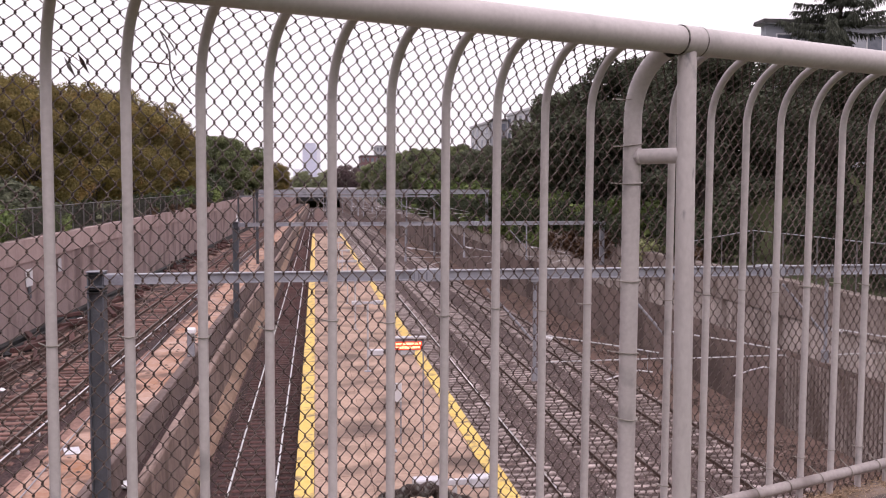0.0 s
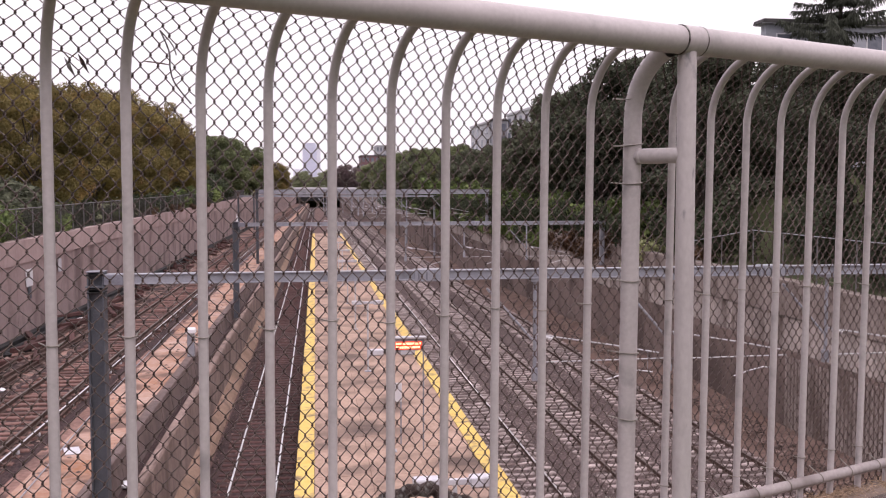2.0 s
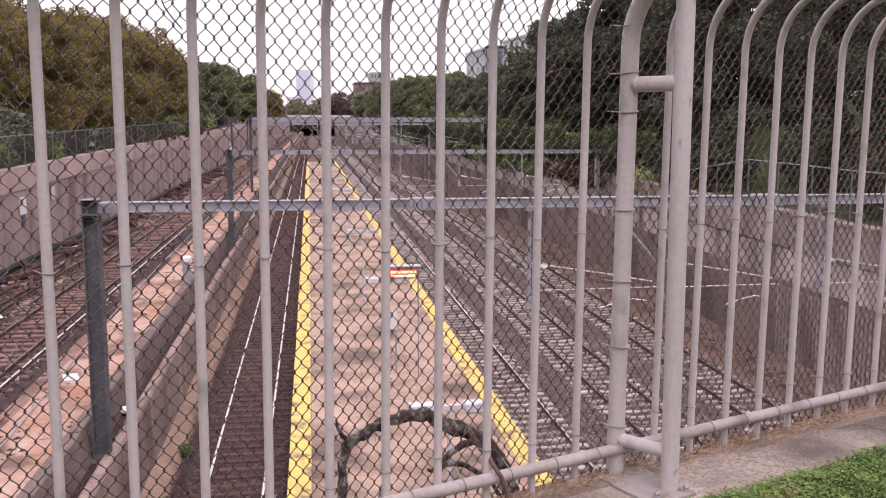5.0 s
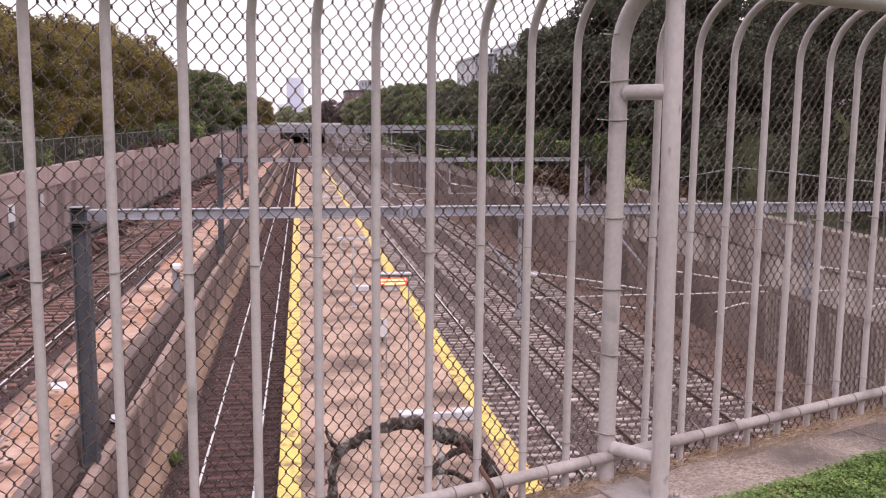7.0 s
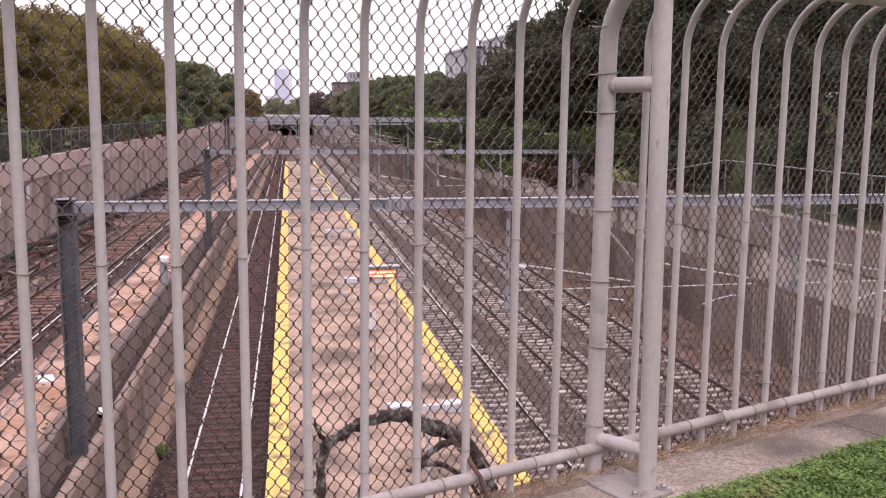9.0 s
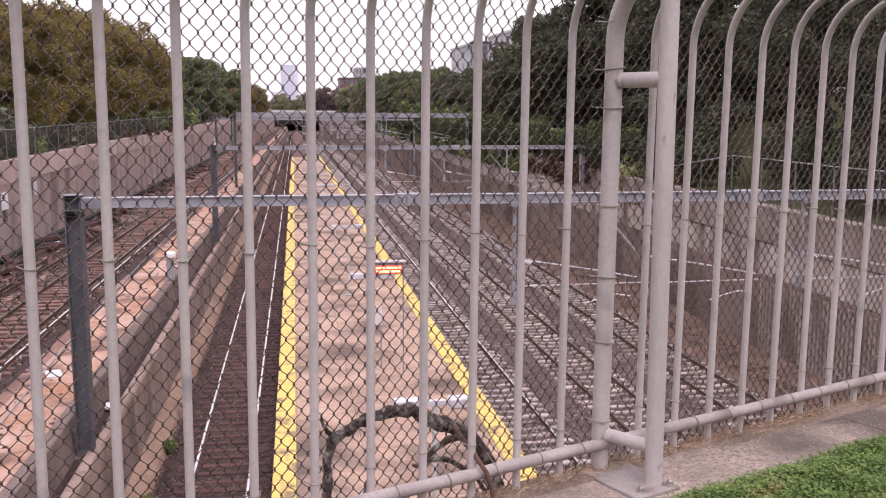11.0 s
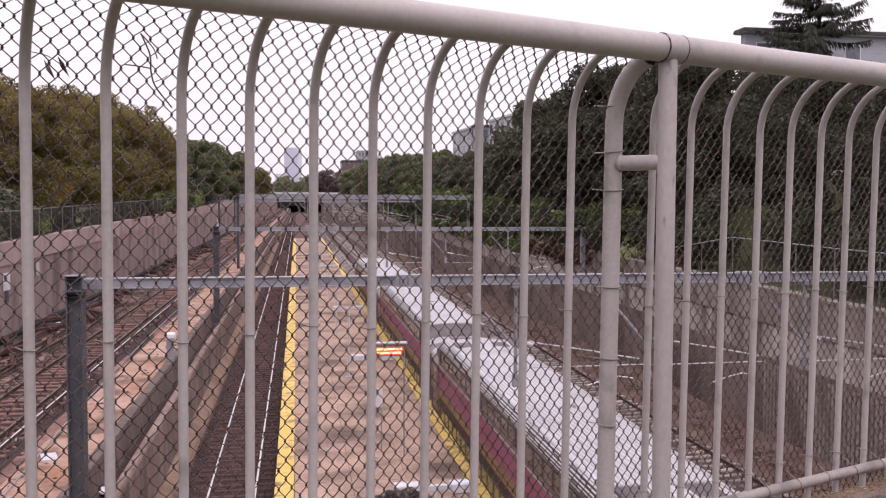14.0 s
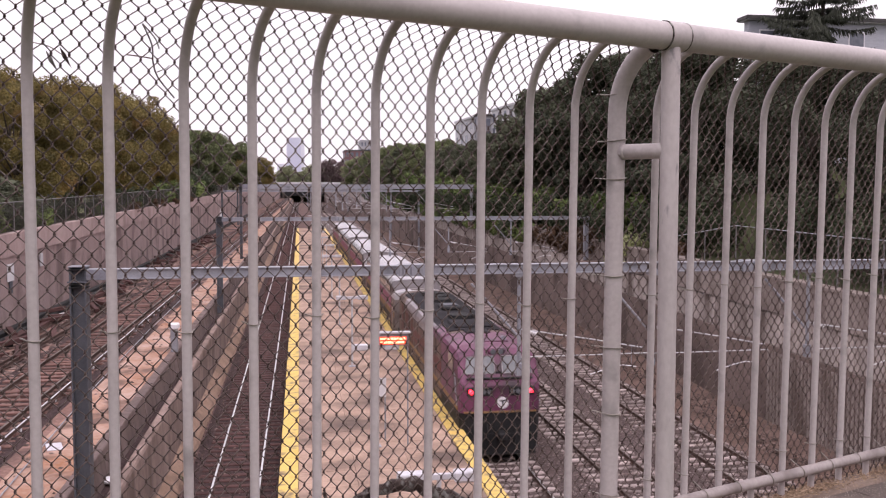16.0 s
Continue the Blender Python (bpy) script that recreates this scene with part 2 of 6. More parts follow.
# leaf of the far trees, with distance haze put into the colour
LEAF_HAZY = material("far_leaf_with_haze", (0.17, 0.19, 0.12), (0.34, 0.35, 0.21), 0.8, scale=0.2, fine=1.2, bump=0, vary=0.25, island=True, lets=0.35, spec=0.1, stain=(0.36, 0.28, 0.14), stain_scale=0.1)
LEAF_PLUM = material("plum_brown_leaf", (0.10, 0.07, 0.075), (0.19, 0.135, 0.135), 0.8, scale=0.3, fine=1.5, bump=0, vary=0.25, island=True, lets=0.3, spec=0.1)
LEAF_RUST = material("rusty_brown_leaf", (0.05, 0.03, 0.018), (0.15, 0.085, 0.05), 0.75, scale=0.8, fine=5, bump=0, vary=0.4, island=True, lets=0.2)
DEBRIS = material("mixed_trackside_debris", (0.05, 0.034, 0.03), (0.24, 0.17, 0.15), 0.9, scale=1.5, fine=20, bump=0.2, vary=0.75, island=True)
STONES = material("loose_ballast_stones", (0.075, 0.055, 0.052), (0.29, 0.235, 0.225), 0.9, scale=1.5, fine=20, bump=0, vary=0.6, island=True)
GRIT = material("pale_path_grit", (0.26, 0.215, 0.19), (0.56, 0.49, 0.44), 0.9, scale=1.5, fine=20, bump=0, vary=0.35, island=True)
PLATE = material("weathered_base_plate", (0.27, 0.235, 0.23), (0.38, 0.34, 0.335), 0.6, 0.1, scale=8, fine=60, bump=0.15, depth=0.002, stain=(0.2, 0.14, 0.11), stain_scale=9, stain_at=(0.55, 0.7))
NEEDLE = material("dark_fir_needle", (0.022, 0.026, 0.018), (0.062, 0.068, 0.048), 0.75, scale=0.6, fine=4, bump=0, vary=0.4, island=True)
BARK = material("grey_brown_bark", (0.035, 0.027, 0.023), (0.10, 0.08, 0.068), 0.95, scale=6, fine=50, bump=0.8, depth=0.02, stain=(0.17, 0.16, 0.15), stain_scale=9, stretch=(1, 1, 0.4))
DEAD = material("dark_lichened_bark", (0.026, 0.018, 0.017), (0.105, 0.075, 0.068), 0.95, scale=14, fine=90, bump=0.9, depth=0.014, stain=(0.27, 0.265, 0.25), stain_scale=17, stain_at=(0.5, 0.62))
TWIG = material("reddish_brown_twig", (0.09, 0.045, 0.035), (0.17, 0.10, 0.08), 0.85, scale=20, fine=90, bump=0.5, depth=0.004)
STAINLESS = material("fluted_stainless_steel", (0.46, 0.45, 0.46), (0.6, 0.59, 0.6), 0.4, 0.55, scale=0.8, fine=14, bump=0.05, depth=0.003, stain=(0.3, 0.28, 0.27), stain_scale=0.9, stain_at=(0.6, 0.85))
ROOF_WHITE = material("pale_ribbed_train_roof", (0.44, 0.424, 0.452), (0.59, 0.572, 0.60), 0.42, 0.25, scale=0.8, fine=12, bump=0.05, depth=0.003, stain=(0.242, 0.224, 0.236), stain_scale=0.6, stain_at=(0.56, 0.85))
SIDE_GREY = material("grimy_car_side_steel", (0.16, 0.13, 0.125), (0.25, 0.215, 0.205), 0.5, 0.4, scale=0.9, fine=14, bump=0.06, depth=0.003, stain=(0.10, 0.075, 0.07), stain_scale=0.8)
PURPLE = material("purple_train_band", (0.203, 0.042, 0.095), (0.311, 0.072, 0.155), 0.45, scale=0.9, fine=14, bump=0.04, depth=0.002, stain=(0.149, 0.052, 0.074), stain_scale=0.7)
NOSE_PURPLE = material("faded_magenta_engine_paint", (0.112, 0.031, 0.070), (0.190, 0.064, 0.118), 0.45, scale=0.9, fine=14, bump=0.04, depth=0.002, stain=(0.05, 0.034, 0.042), stain_scale=1.3, stain_at=(0.47, 0.66))
MAROON = material("rusty_maroon_stripe", (0.10, 0.030, 0.030), (0.19, 0.075, 0.065), 0.6, scale=1.2, fine=14, bump=0.05, depth=0.002, stain=(0.06, 0.04, 0.036), stain_scale=1.2, stretch=(1, 2, 0.35))
BAND_YELLOW = material("grimy_yellow_band", (0.21, 0.120, 0.052), (0.32, 0.195, 0.092), 0.6, scale=0.9, fine=14, bump=0.04, depth=0.002, stain=(0.083, 0.058, 0.036), stain_scale=0.8, stretch=(1, 2.5, 0.5))
DARK_SIDE = material("dark_car_side", (0.015, 0.011, 0.011), (0.039, 0.027, 0.025), 0.55, 0.2, scale=0.9, fine=14, bump=0.05, stretch=(1, 3, 0.4))
HOOD_PALE = material("worn_pale_hood_steel", (0.22, 0.19, 0.20), (0.38, 0.34, 0.355), 0.5, 0.2, scale=1.1, fine=14, bump=0.05, stain=(0.09, 0.075, 0.08), stain_scale=1.0, stain_at=(0.5, 0.7))
BLACK = material("sooty_and_shade_black", (0.008, 0.008, 0.009), (0.024, 0.023, 0.024), 0.65, scale=1.2, fine=18, bump=0.2, depth=0.006)
ROOF_BLACK = material("sooty_engine_roof", (0.012, 0.011, 0.013), (0.042, 0.038, 0.042), 0.85, 0.0, scale=1.0, fine=14, bump=0.2, depth=0.006, spec=0.12)
HOOD_BROWN = material("rusty_grimy_hood_steel", (0.12, 0.078, 0.062), (0.24, 0.17, 0.145), 0.6, 0.2, scale=1.4, fine=14, bump=0.06, depth=0.003, stain=(0.065, 0.042, 0.036), stain_scale=1.2, stain_at=(0.46, 0.62), stretch=(1, 2, 0.35))
PAINT_GRIMY = material("splashed_grimy_beige_paint", (0.31, 0.268, 0.262), (0.45, 0.398, 0.392), 0.5, scale=3.5, fine=60, bump=0.15, depth=0.003, spec=0.4, stain=(0.19, 0.158, 0.15), stain_scale=5, stain_at=(0.5, 0.72))
PAINT_SCUFF = material("scuffed_beige_paint", (0.432, 0.386, 0.385), (0.545, 0.492, 0.492), 0.45, scale=2.5, fine=60, bump=0.12, depth=0.003, spec=0.5, stain=(0.21, 0.195, 0.205), stain_scale=13, stain_at=(0.60, 0.68), stretch=(1, 1, 0.5), world=True)
GREY_END = material("dark_grey_end_panel", (0.098, 0.085, 0.088), (0.178, 0.157, 0.162), 0.55, 0.3, scale=1.2, fine=14, bump=0.05)
GLASS = material("dark_window_glass", (0.02, 0.018, 0.018), (0.035, 0.03, 0.03), 0.08, scale=0.5, fine=4, bump=0, spec=0.6)
WINDSHIELD = material("reflecting_windscreen", (0.09, 0.095, 0.105), (0.17, 0.175, 0.19), 0.3, 0.0, scale=0.8, fine=4, bump=0, spec=0.45)
WHITE = material("white_painted_metal", (0.66, 0.65, 0.68), (0.78, 0.77, 0.80), 0.5, scale=2, fine=30, bump=0.05, depth=0.002)
LAMP_SHELL = material("lilac_white_lamp_shell", (0.50, 0.49, 0.53), (0.63, 0.615, 0.66), 0.5, scale=2, fine=30, bump=0.05, depth=0.002, stain=(0.36, 0.33, 0.33), stain_scale=3)
LED = glowing("pale_orange_led", (1.0, 0.42, 0.22), 3.0)
LED_GLOW = glowing("orange_red_led", (0.9, 0.07, 0.02), 0.9)
RED_LAMP = glowing("red_marker_lamp", (1.0, 0.03, 0.05), 6.0)
WINDOW_BAND = material("building_window_glass", (0.10, 0.11, 0.14), (0.2, 0.21, 0.25), 0.2, scale=0.3, fine=2, bump=0)
PALE_WALL = material("pale_grey_building_panel", (0.46, 0.45, 0.47), (0.58, 0.57, 0.6), 0.8, scale=0.1, fine=1, bump=0.05)
GREY_WALL = material("mid_grey_building_panel", (0.297, 0.290, 0.317), (0.405, 0.398, 0.422), 0.8, scale=0.1, fine=1, bump=0.05)
# distance haze is put into these two pale lilac wall colours
HAZE_WALL = material("hazed_lilac_tower_wall", (0.520, 0.520, 0.671), (0.624, 0.624, 0.756), 0.6, scale=0.02, fine=0.2, bump=0)
HAZE_PALE = material("paler_hazed_tower_wall", (0.649, 0.643, 0.748), (0.743, 0.732, 0.814), 0.6, scale=0.02, fine=0.2, bump=0)
BRICK_FAR = material("far_red_brick", (0.14, 0.075, 0.078), (0.2, 0.115, 0.12), 0.9, scale=0.2, fine=2, bump=0.1)
HOUSE_WALL = material("blue_grey_siding", (0.36, 0.37, 0.42), (0.47, 0.48, 0.54), 0.8, scale=0.5, fine=3, bump=0.1, stretch=(1, 1, 8))
SHINGLE = material("dark_roof_shingle", (0.045, 0.042, 0.043), (0.09, 0.085, 0.085), 0.9, scale=1, fine=8, bump=0.3)
FENCE_POST_FAR = material("dull_fence_post_steel", (0.15, 0.14, 0.145), (0.23, 0.22, 0.225), 0.6, 0.3, scale=3, fine=30, bump=0)
FENCE_MESH_FAR = material("far_fence_wire", (0.03, 0.027, 0.026), (0.065, 0.056, 0.054), 0.6, 0.4, scale=4, fine=30, bump=0)


# ---- mesh helpers ----
def part(name, bm, mat, parent=None, label="", smooth=False):
    me = bpy.data.meshes.new(name)
    bm.to_mesh(me)
    bm.free()
    me.materials.append(mat)
    if smooth:
        me.polygons.foreach_set("use_smooth", [True] * len(me.polygons))
    ob = new(name, me)
    ob.parent = parent
    if label:
        ob["label"] = label
    return ob


def raw(name, verts, faces, mat, parent=None, label="", smooth=False):
    me = bpy.data.meshes.new(name)
    me.from_pydata([tuple(v) for v in verts], [], faces)
    me.materials.append(mat)
    if smooth:
        me.polygons.foreach_set("use_smooth", [True] * len(me.polygons))
    ob = new(name, me)
    ob.parent = parent
    if label:
        ob["label"] = label
    return ob


def again(ob, name, m, parent=None):
    """Another object on ob's mesh."""
    o = new(name, ob.data)
    o.parent, o.matrix_local = parent if parent else ob.parent, m
    return o


def thing(name, label, category, m=None, group="", kind=""):
    ob = tagged(new(name), label, category, group, kind)
    ob.empty_display_size = 0.1
    if m is not None:
        ob.matrix_world = m
    return ob


def box(bm, x0, x1, y0, y1, z0, z1, bevel=0.0):
    made = bmesh.ops.create_cube(bm, size=1.0, matrix=Matrix.LocRotScale(((x0 + x1) / 2, (y0 + y1) / 2, (z0 + z1) / 2), None, (abs(x1 - x0), abs(y1 - y0), abs(z1 - z0))))
    if bevel:
        edges = list({e for v in made["verts"] for e in v.link_edges})
        bmesh.ops.bevel(bm, geom=edges, offset=bevel, segments=1, affect="EDGES", profile=0.5)
    return bm


def boxed(x0, x1, y0, y1, z0, z1, bevel=0.0):
    return box(bmesh.new(), x0, x1, y0, y1, z0, z1, bevel)


def tube(bm, points, radius, sides=12, caps=True):
    """A round bar along points; radius may be one for each point."""
    pts = [Vector(p) for p in points]
    rad = radius if isinstance(radius, (list, tuple)) else [radius] * len(pts)
    rings, ref = [], None
    for i, p in enumerate(pts):
        d = (pts[min(i + 1, len(pts) - 1)] - pts[max(i - 1, 0)]).normalized()
        if ref is None:
            ref = d.orthogonal().normalized()
        ref = (ref - d * ref.dot(d)).normalized()
        side = d.cross(ref)
        rings.append([bm.verts.new(p + (ref * math.cos(a) + side * math.sin(a)) * rad[i]) for a in (2 * math.pi * k / sides for k in range(sides))])
    for a, b in zip(rings, rings[1:]):
        for k in range(sides):
            bm.faces.new((a[k], a[(k + 1) % sides], b[(k + 1) % sides], b[k]))
    if caps:
        bm.faces.new(rings[0][::-1]), bm.faces.new(rings[-1])
    return bm


def prism(outline, y0, y1, bm=None, caps=True):
    """An outline of (x, z) drawn out along y."""
    bm = bm or bmesh.new()
    a, b = [bm.verts.new((x, y0, z)) for x, z in outline], [bm.verts.new((x, y1, z)) for x, z in outline]
    k = len(outline)
    for i in range(k):
        bm.faces.new((a[i], a[(i + 1) % k], b[(i + 1) % k], b[i]))
    if caps:
        bm.faces.new(a[::-1]), bm.faces.new(b)
    bmesh.ops.recalc_face_normals(bm, faces=bm.faces)
    return bm


def spline(points, steps=6):
    """A smooth line through a few points."""
    p = [Vector(points[0])] + [Vector(q) for q in points] + [Vector(points[-1])]
    out = []
    for i in range(1, len(p) - 2):
        for s in range(steps):
            t = s / steps
            out.append(0.5 * ((2 * p[i]) + (p[i + 1] - p[i - 1]) * t + (2 * p[i - 1] - 5 * p[i] + 4 * p[i + 1] - p[i + 2]) * t * t + (3 * p[i] - p[i - 1] - 3 * p[i + 1] + p[i + 2]) * t ** 3))
    return out + [p[-2]]


def scattered(name, count, xs, ys, z, sizes, mat, label, category, seed, flat=0.6, near=1.6):
    """Many small rough chips lying on a bed, thinning out with distance."""
    rng = np.random.default_rng(seed)
    f = rng.random(count) ** near
    pos = np.stack([rng.uniform(*xs, count), ys[0] + (ys[1] - ys[0]) * f, np.full(count, z)], axis=1)
    base = np.array([(1, 0, 0), (-1, 0, 0), (0, 1, 0), (0, -1, 0), (0, 0, 1), (0, 0, -1)], float)
    s = rng.uniform(sizes[0], sizes[1], (count, 1, 1)) * rng.uniform(0.5, 1.3, (count, 6, 3)) * np.array((1, 1, flat))
    a = rng.uniform(0, 6.283, count)
    c, sn = np.cos(a)[:, None], np.sin(a)[:, None]
    v = base[None] * s
    v = np.stack([v[:, :, 0] * c - v[:, :, 1] * sn, v[:, :, 0] * sn + v[:, :, 1] * c, v[:, :, 2]], axis=2) + pos[:, None, :]
    tri = np.array([(0, 2, 4), (2, 1, 4), (1, 3, 4), (3, 0, 4), (2, 0, 5), (1, 2, 5), (3, 1, 5), (0, 3, 5)])
    faces = (np.arange(count)[:, None, None] * 6 + tri[None]).reshape(-1, 3)
    ob = raw(name, v.reshape(-1, 3).tolist(), faces.tolist(), mat)
    return tagged(ob, label, category, kind="stuff")


# ---- ground, bridge, walls ----
LOW_Z, PLATEAU_Z = -0.22, 2.85
LEFT_X, RIGHT_X = -13.9, 18.5


def rise(y):
    return max(0.0, min(y, 400.0) - 30.0) * 0.0115


def build_ground():
    ys = [-700, -300, -100, 0, 30, 60, 90, 120, 160, 200, 260, 320, 400, 700, 1300, 2500, 4500]
    verts, faces, mats = [], [], []
    for y in ys:
        r = rise(y)
        for x, z in ((-4500, 7.3 + r), (-300, 7.3 + r), (-60, 7.2 + r), (LEFT_X - 0.3, 7.1 + r), (LEFT_X - 0.2, PLATEAU_Z), (-6.9, PLATEAU_Z), (-5.15, PLATEAU_Z), (-5.1, LOW_Z),
                     (RIGHT_X + 0.2, LOW_Z), (RIGHT_X + 0.3, 5.9 + r), (22.0, 6.2 + r), (34.0, 10.5 + r), (60.0, 12.0 + r), (300, 12.0 + r), (4500, 12.0 + r)):
            verts.append((x, y, z))
    k = 15
    for j in range(len(ys) - 1):
        for i in range(k - 1):
            faces.append((j * k + i, j * k + i + 1, (j + 1) * k + i + 1, (j + 1) * k + i))
            mats.append(3 if i == 4 else 1 if i == 5 else 2 if 3 <= i <= 8 else 0)
    g = raw("ground", verts, faces, EARTH)
    g.data.materials.append(SAND)
    g.data.materials.append(DIRT)
    g.data.materials.append(DIRT_PINK)
    g.data.polygons.foreach_set("material_index", mats)
    tagged(g, "earth banks and railway cutting with dirt floor", "ground", kind="structure")
    verts, faces = [], []
    for i in range(13):
        for j in range(9):
            y, x = 72 + i * 6, -15 - j * 5
            verts.append((x, y, 7.24 + rise(y) + 0.12 * noise.noise((x * 0.3, y * 0.3, 0)) + (0.1 if x > -60 else 0)))
    for i in range(12):
        for j in range(8):
            a = i * 9 + j
            faces.append((a, a + 1, a + 10, a + 9))
    tagged(raw("meadow", verts, faces, MEADOW, smooth=True), "pale dry park lawn under the trees", "lawn", kind="structure")


def ballast_bed(name, x0, x1, z, mat, y0=-560, y1=760, foot=0.5, label=""):
    low = -0.25 if z < 1 else PLATEAU_Z - 0.05
    ob = part(name, prism([(x0 - foot, low), (x0, z), (x1, z), (x1 + foot, low)], y0, y1), mat)
    tagged(ob, label, "ballast", kind="structure")


def build_walls():
    # low stepped wall beside the lower track
    w = part("wall_low", prism([(-5.02, -0.4), (-5.02, 2.12), (-4.66, 2.12), (-4.64, 2.27), (-4.60, 2.28), (-4.42, 2.28), (-4.38, 2.2), (-4.33, -0.4)], -60, 760), CURB_WALL)
    tagged(w, "weathered grey concrete wall beside the lower track", "wall", kind="structure")
    for i in range(70):
        y = 8 + i * 2.4
        if i == 0:
            bay = part("panel", boxed(-0.02, 0.02, 0.015, 2.385, -0.15, 2.02, 0.008), CURB_WALL, w)
            bay.matrix_local = Matrix.Translation((-4.362, y, 0))
            bay.rotation_euler[1] = radians(-1.2)
        else:
            again(bay, "panel", Matrix.Translation((-4.362, y, 0)) @ pose(0, 0, 0, 0, -1.2, 0), w)
    w = part("wall_curb", prism([(-5.3, 2.13), (-5.3, 2.95), (-5.06, 2.95), (-4.92, 2.13)], -60, 760), CURB_DARK)
    tagged(w, "dark sooty concrete curb edging the sandy track bed", "wall", kind="structure")
    block = None
    for i in range(60):
        m = Matrix.Translation((random.uniform(-0.012, 0.012), 12 + i * 2.05, random.uniform(-0.015, 0.01)))
        if block is None:
            block = part("block", prism([(-5.28, 2.9), (-5.27, 2.985), (-5.03, 2.985), (-5.0, 2.96), (-4.872, 2.125), (-4.94, 2.125), (-5.08, 2.9)], 0.02, 2.03), CURB_DARK, w)
            block.matrix_local = m
        else:
            again(block, "block", m, w)
    dr = part("channel_dirt", prism([(-5.0, 2.1), (-4.9, 2.17), (-4.78, 2.14), (-4.66, 2.19), (-4.64, 2.1)], -60, 760), BALLAST_DARK)
    tagged(dr, "dark dirt and litter lying in the channel behind the wall", "dirt", kind="structure")
    b = part("bank", prism([(-4.36, -0.3), (-4.36, 0.38), (-4.15, 0.2), (-3.96, -0.02), (-3.86, -0.3)], -60, 300), BANK)
    tagged(b, "strip of tan dirt at the foot of the wall", "bank", kind="structure")
    # tall wall on the park side, with a paler coping band
    def sloped(x0, x1, low, top, mat, name, label, y0=-40, y1=760):
        ys = [y0, 30, 400, y1]
        bm = bmesh.new()
        rows = []
        for y in ys:
            r = rise(y)
            lo = low if low < 4 else low + r
            rows.append([bm.verts.new(v) for v in ((x0, y, lo), (x1, y, lo), (x1, y, top + r), (x0, y, top + r))])
        for a, c in zip(rows, rows[1:]):
            for i in range(4):
                bm.faces.new((a[i], a[(i + 1) % 4], c[(i + 1) % 4], c[i]))
        bm.faces.new(rows[0]), bm.faces.new(rows[-1][::-1])
        bmesh.ops.recalc_face_normals(bm, faces=bm.faces)
        return tagged(part(name, bm, mat), label, "wall", kind="structure")
    wl_ = sloped(LEFT_X - 0.35, LEFT_X, 2.3, 6.15, WALL_L, "wall_park", "stained tan concrete retaining wall below the park")
    sloped(LEFT_X - 0.45, LEFT_X + 0.07, 6.16, 7.25, COPING, "wall_park_coping", "lighter concrete coping band along the retaining wall top")
    joint = None
    for i in range(24):
        y = 23 + i * 7.6
        m = Matrix.Translation((LEFT_X + 0.002, y, 0))
        if joint is None:
            joint = part("pilaster", boxed(0, 0.012, -0.03, 0.03, 2.6, 6.13, 0.004), WALL_L, wl_)
            joint.matrix_local = m
        else:
            again(joint, "pilaster", m, wl_)
    # right wall in tiers
    wr = sloped(RIGHT_X, RIGHT_X + 0.5, -0.6, 3.35, WALL_R, "wall_wood", "dark ribbed concrete retaining wall below the wood")
    sloped(RIGHT_X + 0.12, RIGHT_X + 0.5, 3.36, 4.66, WALL_R3, "wall_wood_middle", "weathered concrete tier with pale blocks")
    sloped(RIGHT_X - 0.04, RIGHT_X + 0.5, 4.72, 6.0, WALL_R2, "wall_wood_upper", "upper tier of the grey retaining wall")
    sloped(RIGHT_X - 0.09, RIGHT_X + 0.55, 6.01, 6.12, WALL_R2, "wall_wood_coping", "thin concrete coping of the retaining wall")
    rib = None
    for i in range(84):
        y = 13.6 + i * 0.25
        m = Matrix.Translation((RIGHT_X, y, 0))
        if rib is None:
            rib = part("rib", boxed(-0.04, -0.002, -0.085, 0.085, -0.4, 3.2, 0.02), WALL_R2, wr)
            rib.matrix_local = m
        else:
            again(rib, "rib", m, wr)
    mid = bpy.data.objects["wall_wood_middle"]
    blk = None
    for i in range(70):
        y = 16 + i * 1.25
        m = Matrix.Translation((RIGHT_X + 0.12, y, rise(y)))
        if blk is None:
            blk = part("block", boxed(-0.05, -0.002, 0.006, 1.242, 3.39, 4.63, 0.008), WALL_R3, mid)
            blk.matrix_local = m
        else:
            again(blk, "block", m, mid)
    # uneven heap of dirt along the foot of the wood wall
    verts, faces = [], []
    across = ((16.15, -0.30), (16.45, -0.16), (16.8, 0.02), (17.2, 0.16), (17.6, 0.30), (18.0, 0.44), (RIGHT_X + 0.05, 0.58))
    for i in range(260):
        y = -20 + i * 0.5 if i < 200 else 80 + (i - 200) * 4.0
        for j, (x, z) in enumerate(across):
            lump = noise.noise((x * 1.1, y * 0.45, 3)) + 0.6 * noise.noise((x * 2.6, y * 1.3, 8))
            verts.append((x + (0.25 * lump if j < 3 else 0), y, z * (0.75 + 0.5 * noise.noise((0, y * 0.12, 5))) + (0.13 * lump if 0 < j else 0)))
    n = len(across)
    for i in range(259):
        for j in range(n - 1):
            k = i * n + j
            faces.append((k, k + 1, k + n + 1, k + n))
    tagged(raw("embankment", verts, faces, BANK_R, smooth=True), "reddish brown dirt heaped along the foot of the wall", "bank", kind="structure")


THETA = 22.75
FENCE = pose(0, 0, 0, 0, 0, THETA)
WALK_Z = 8.1


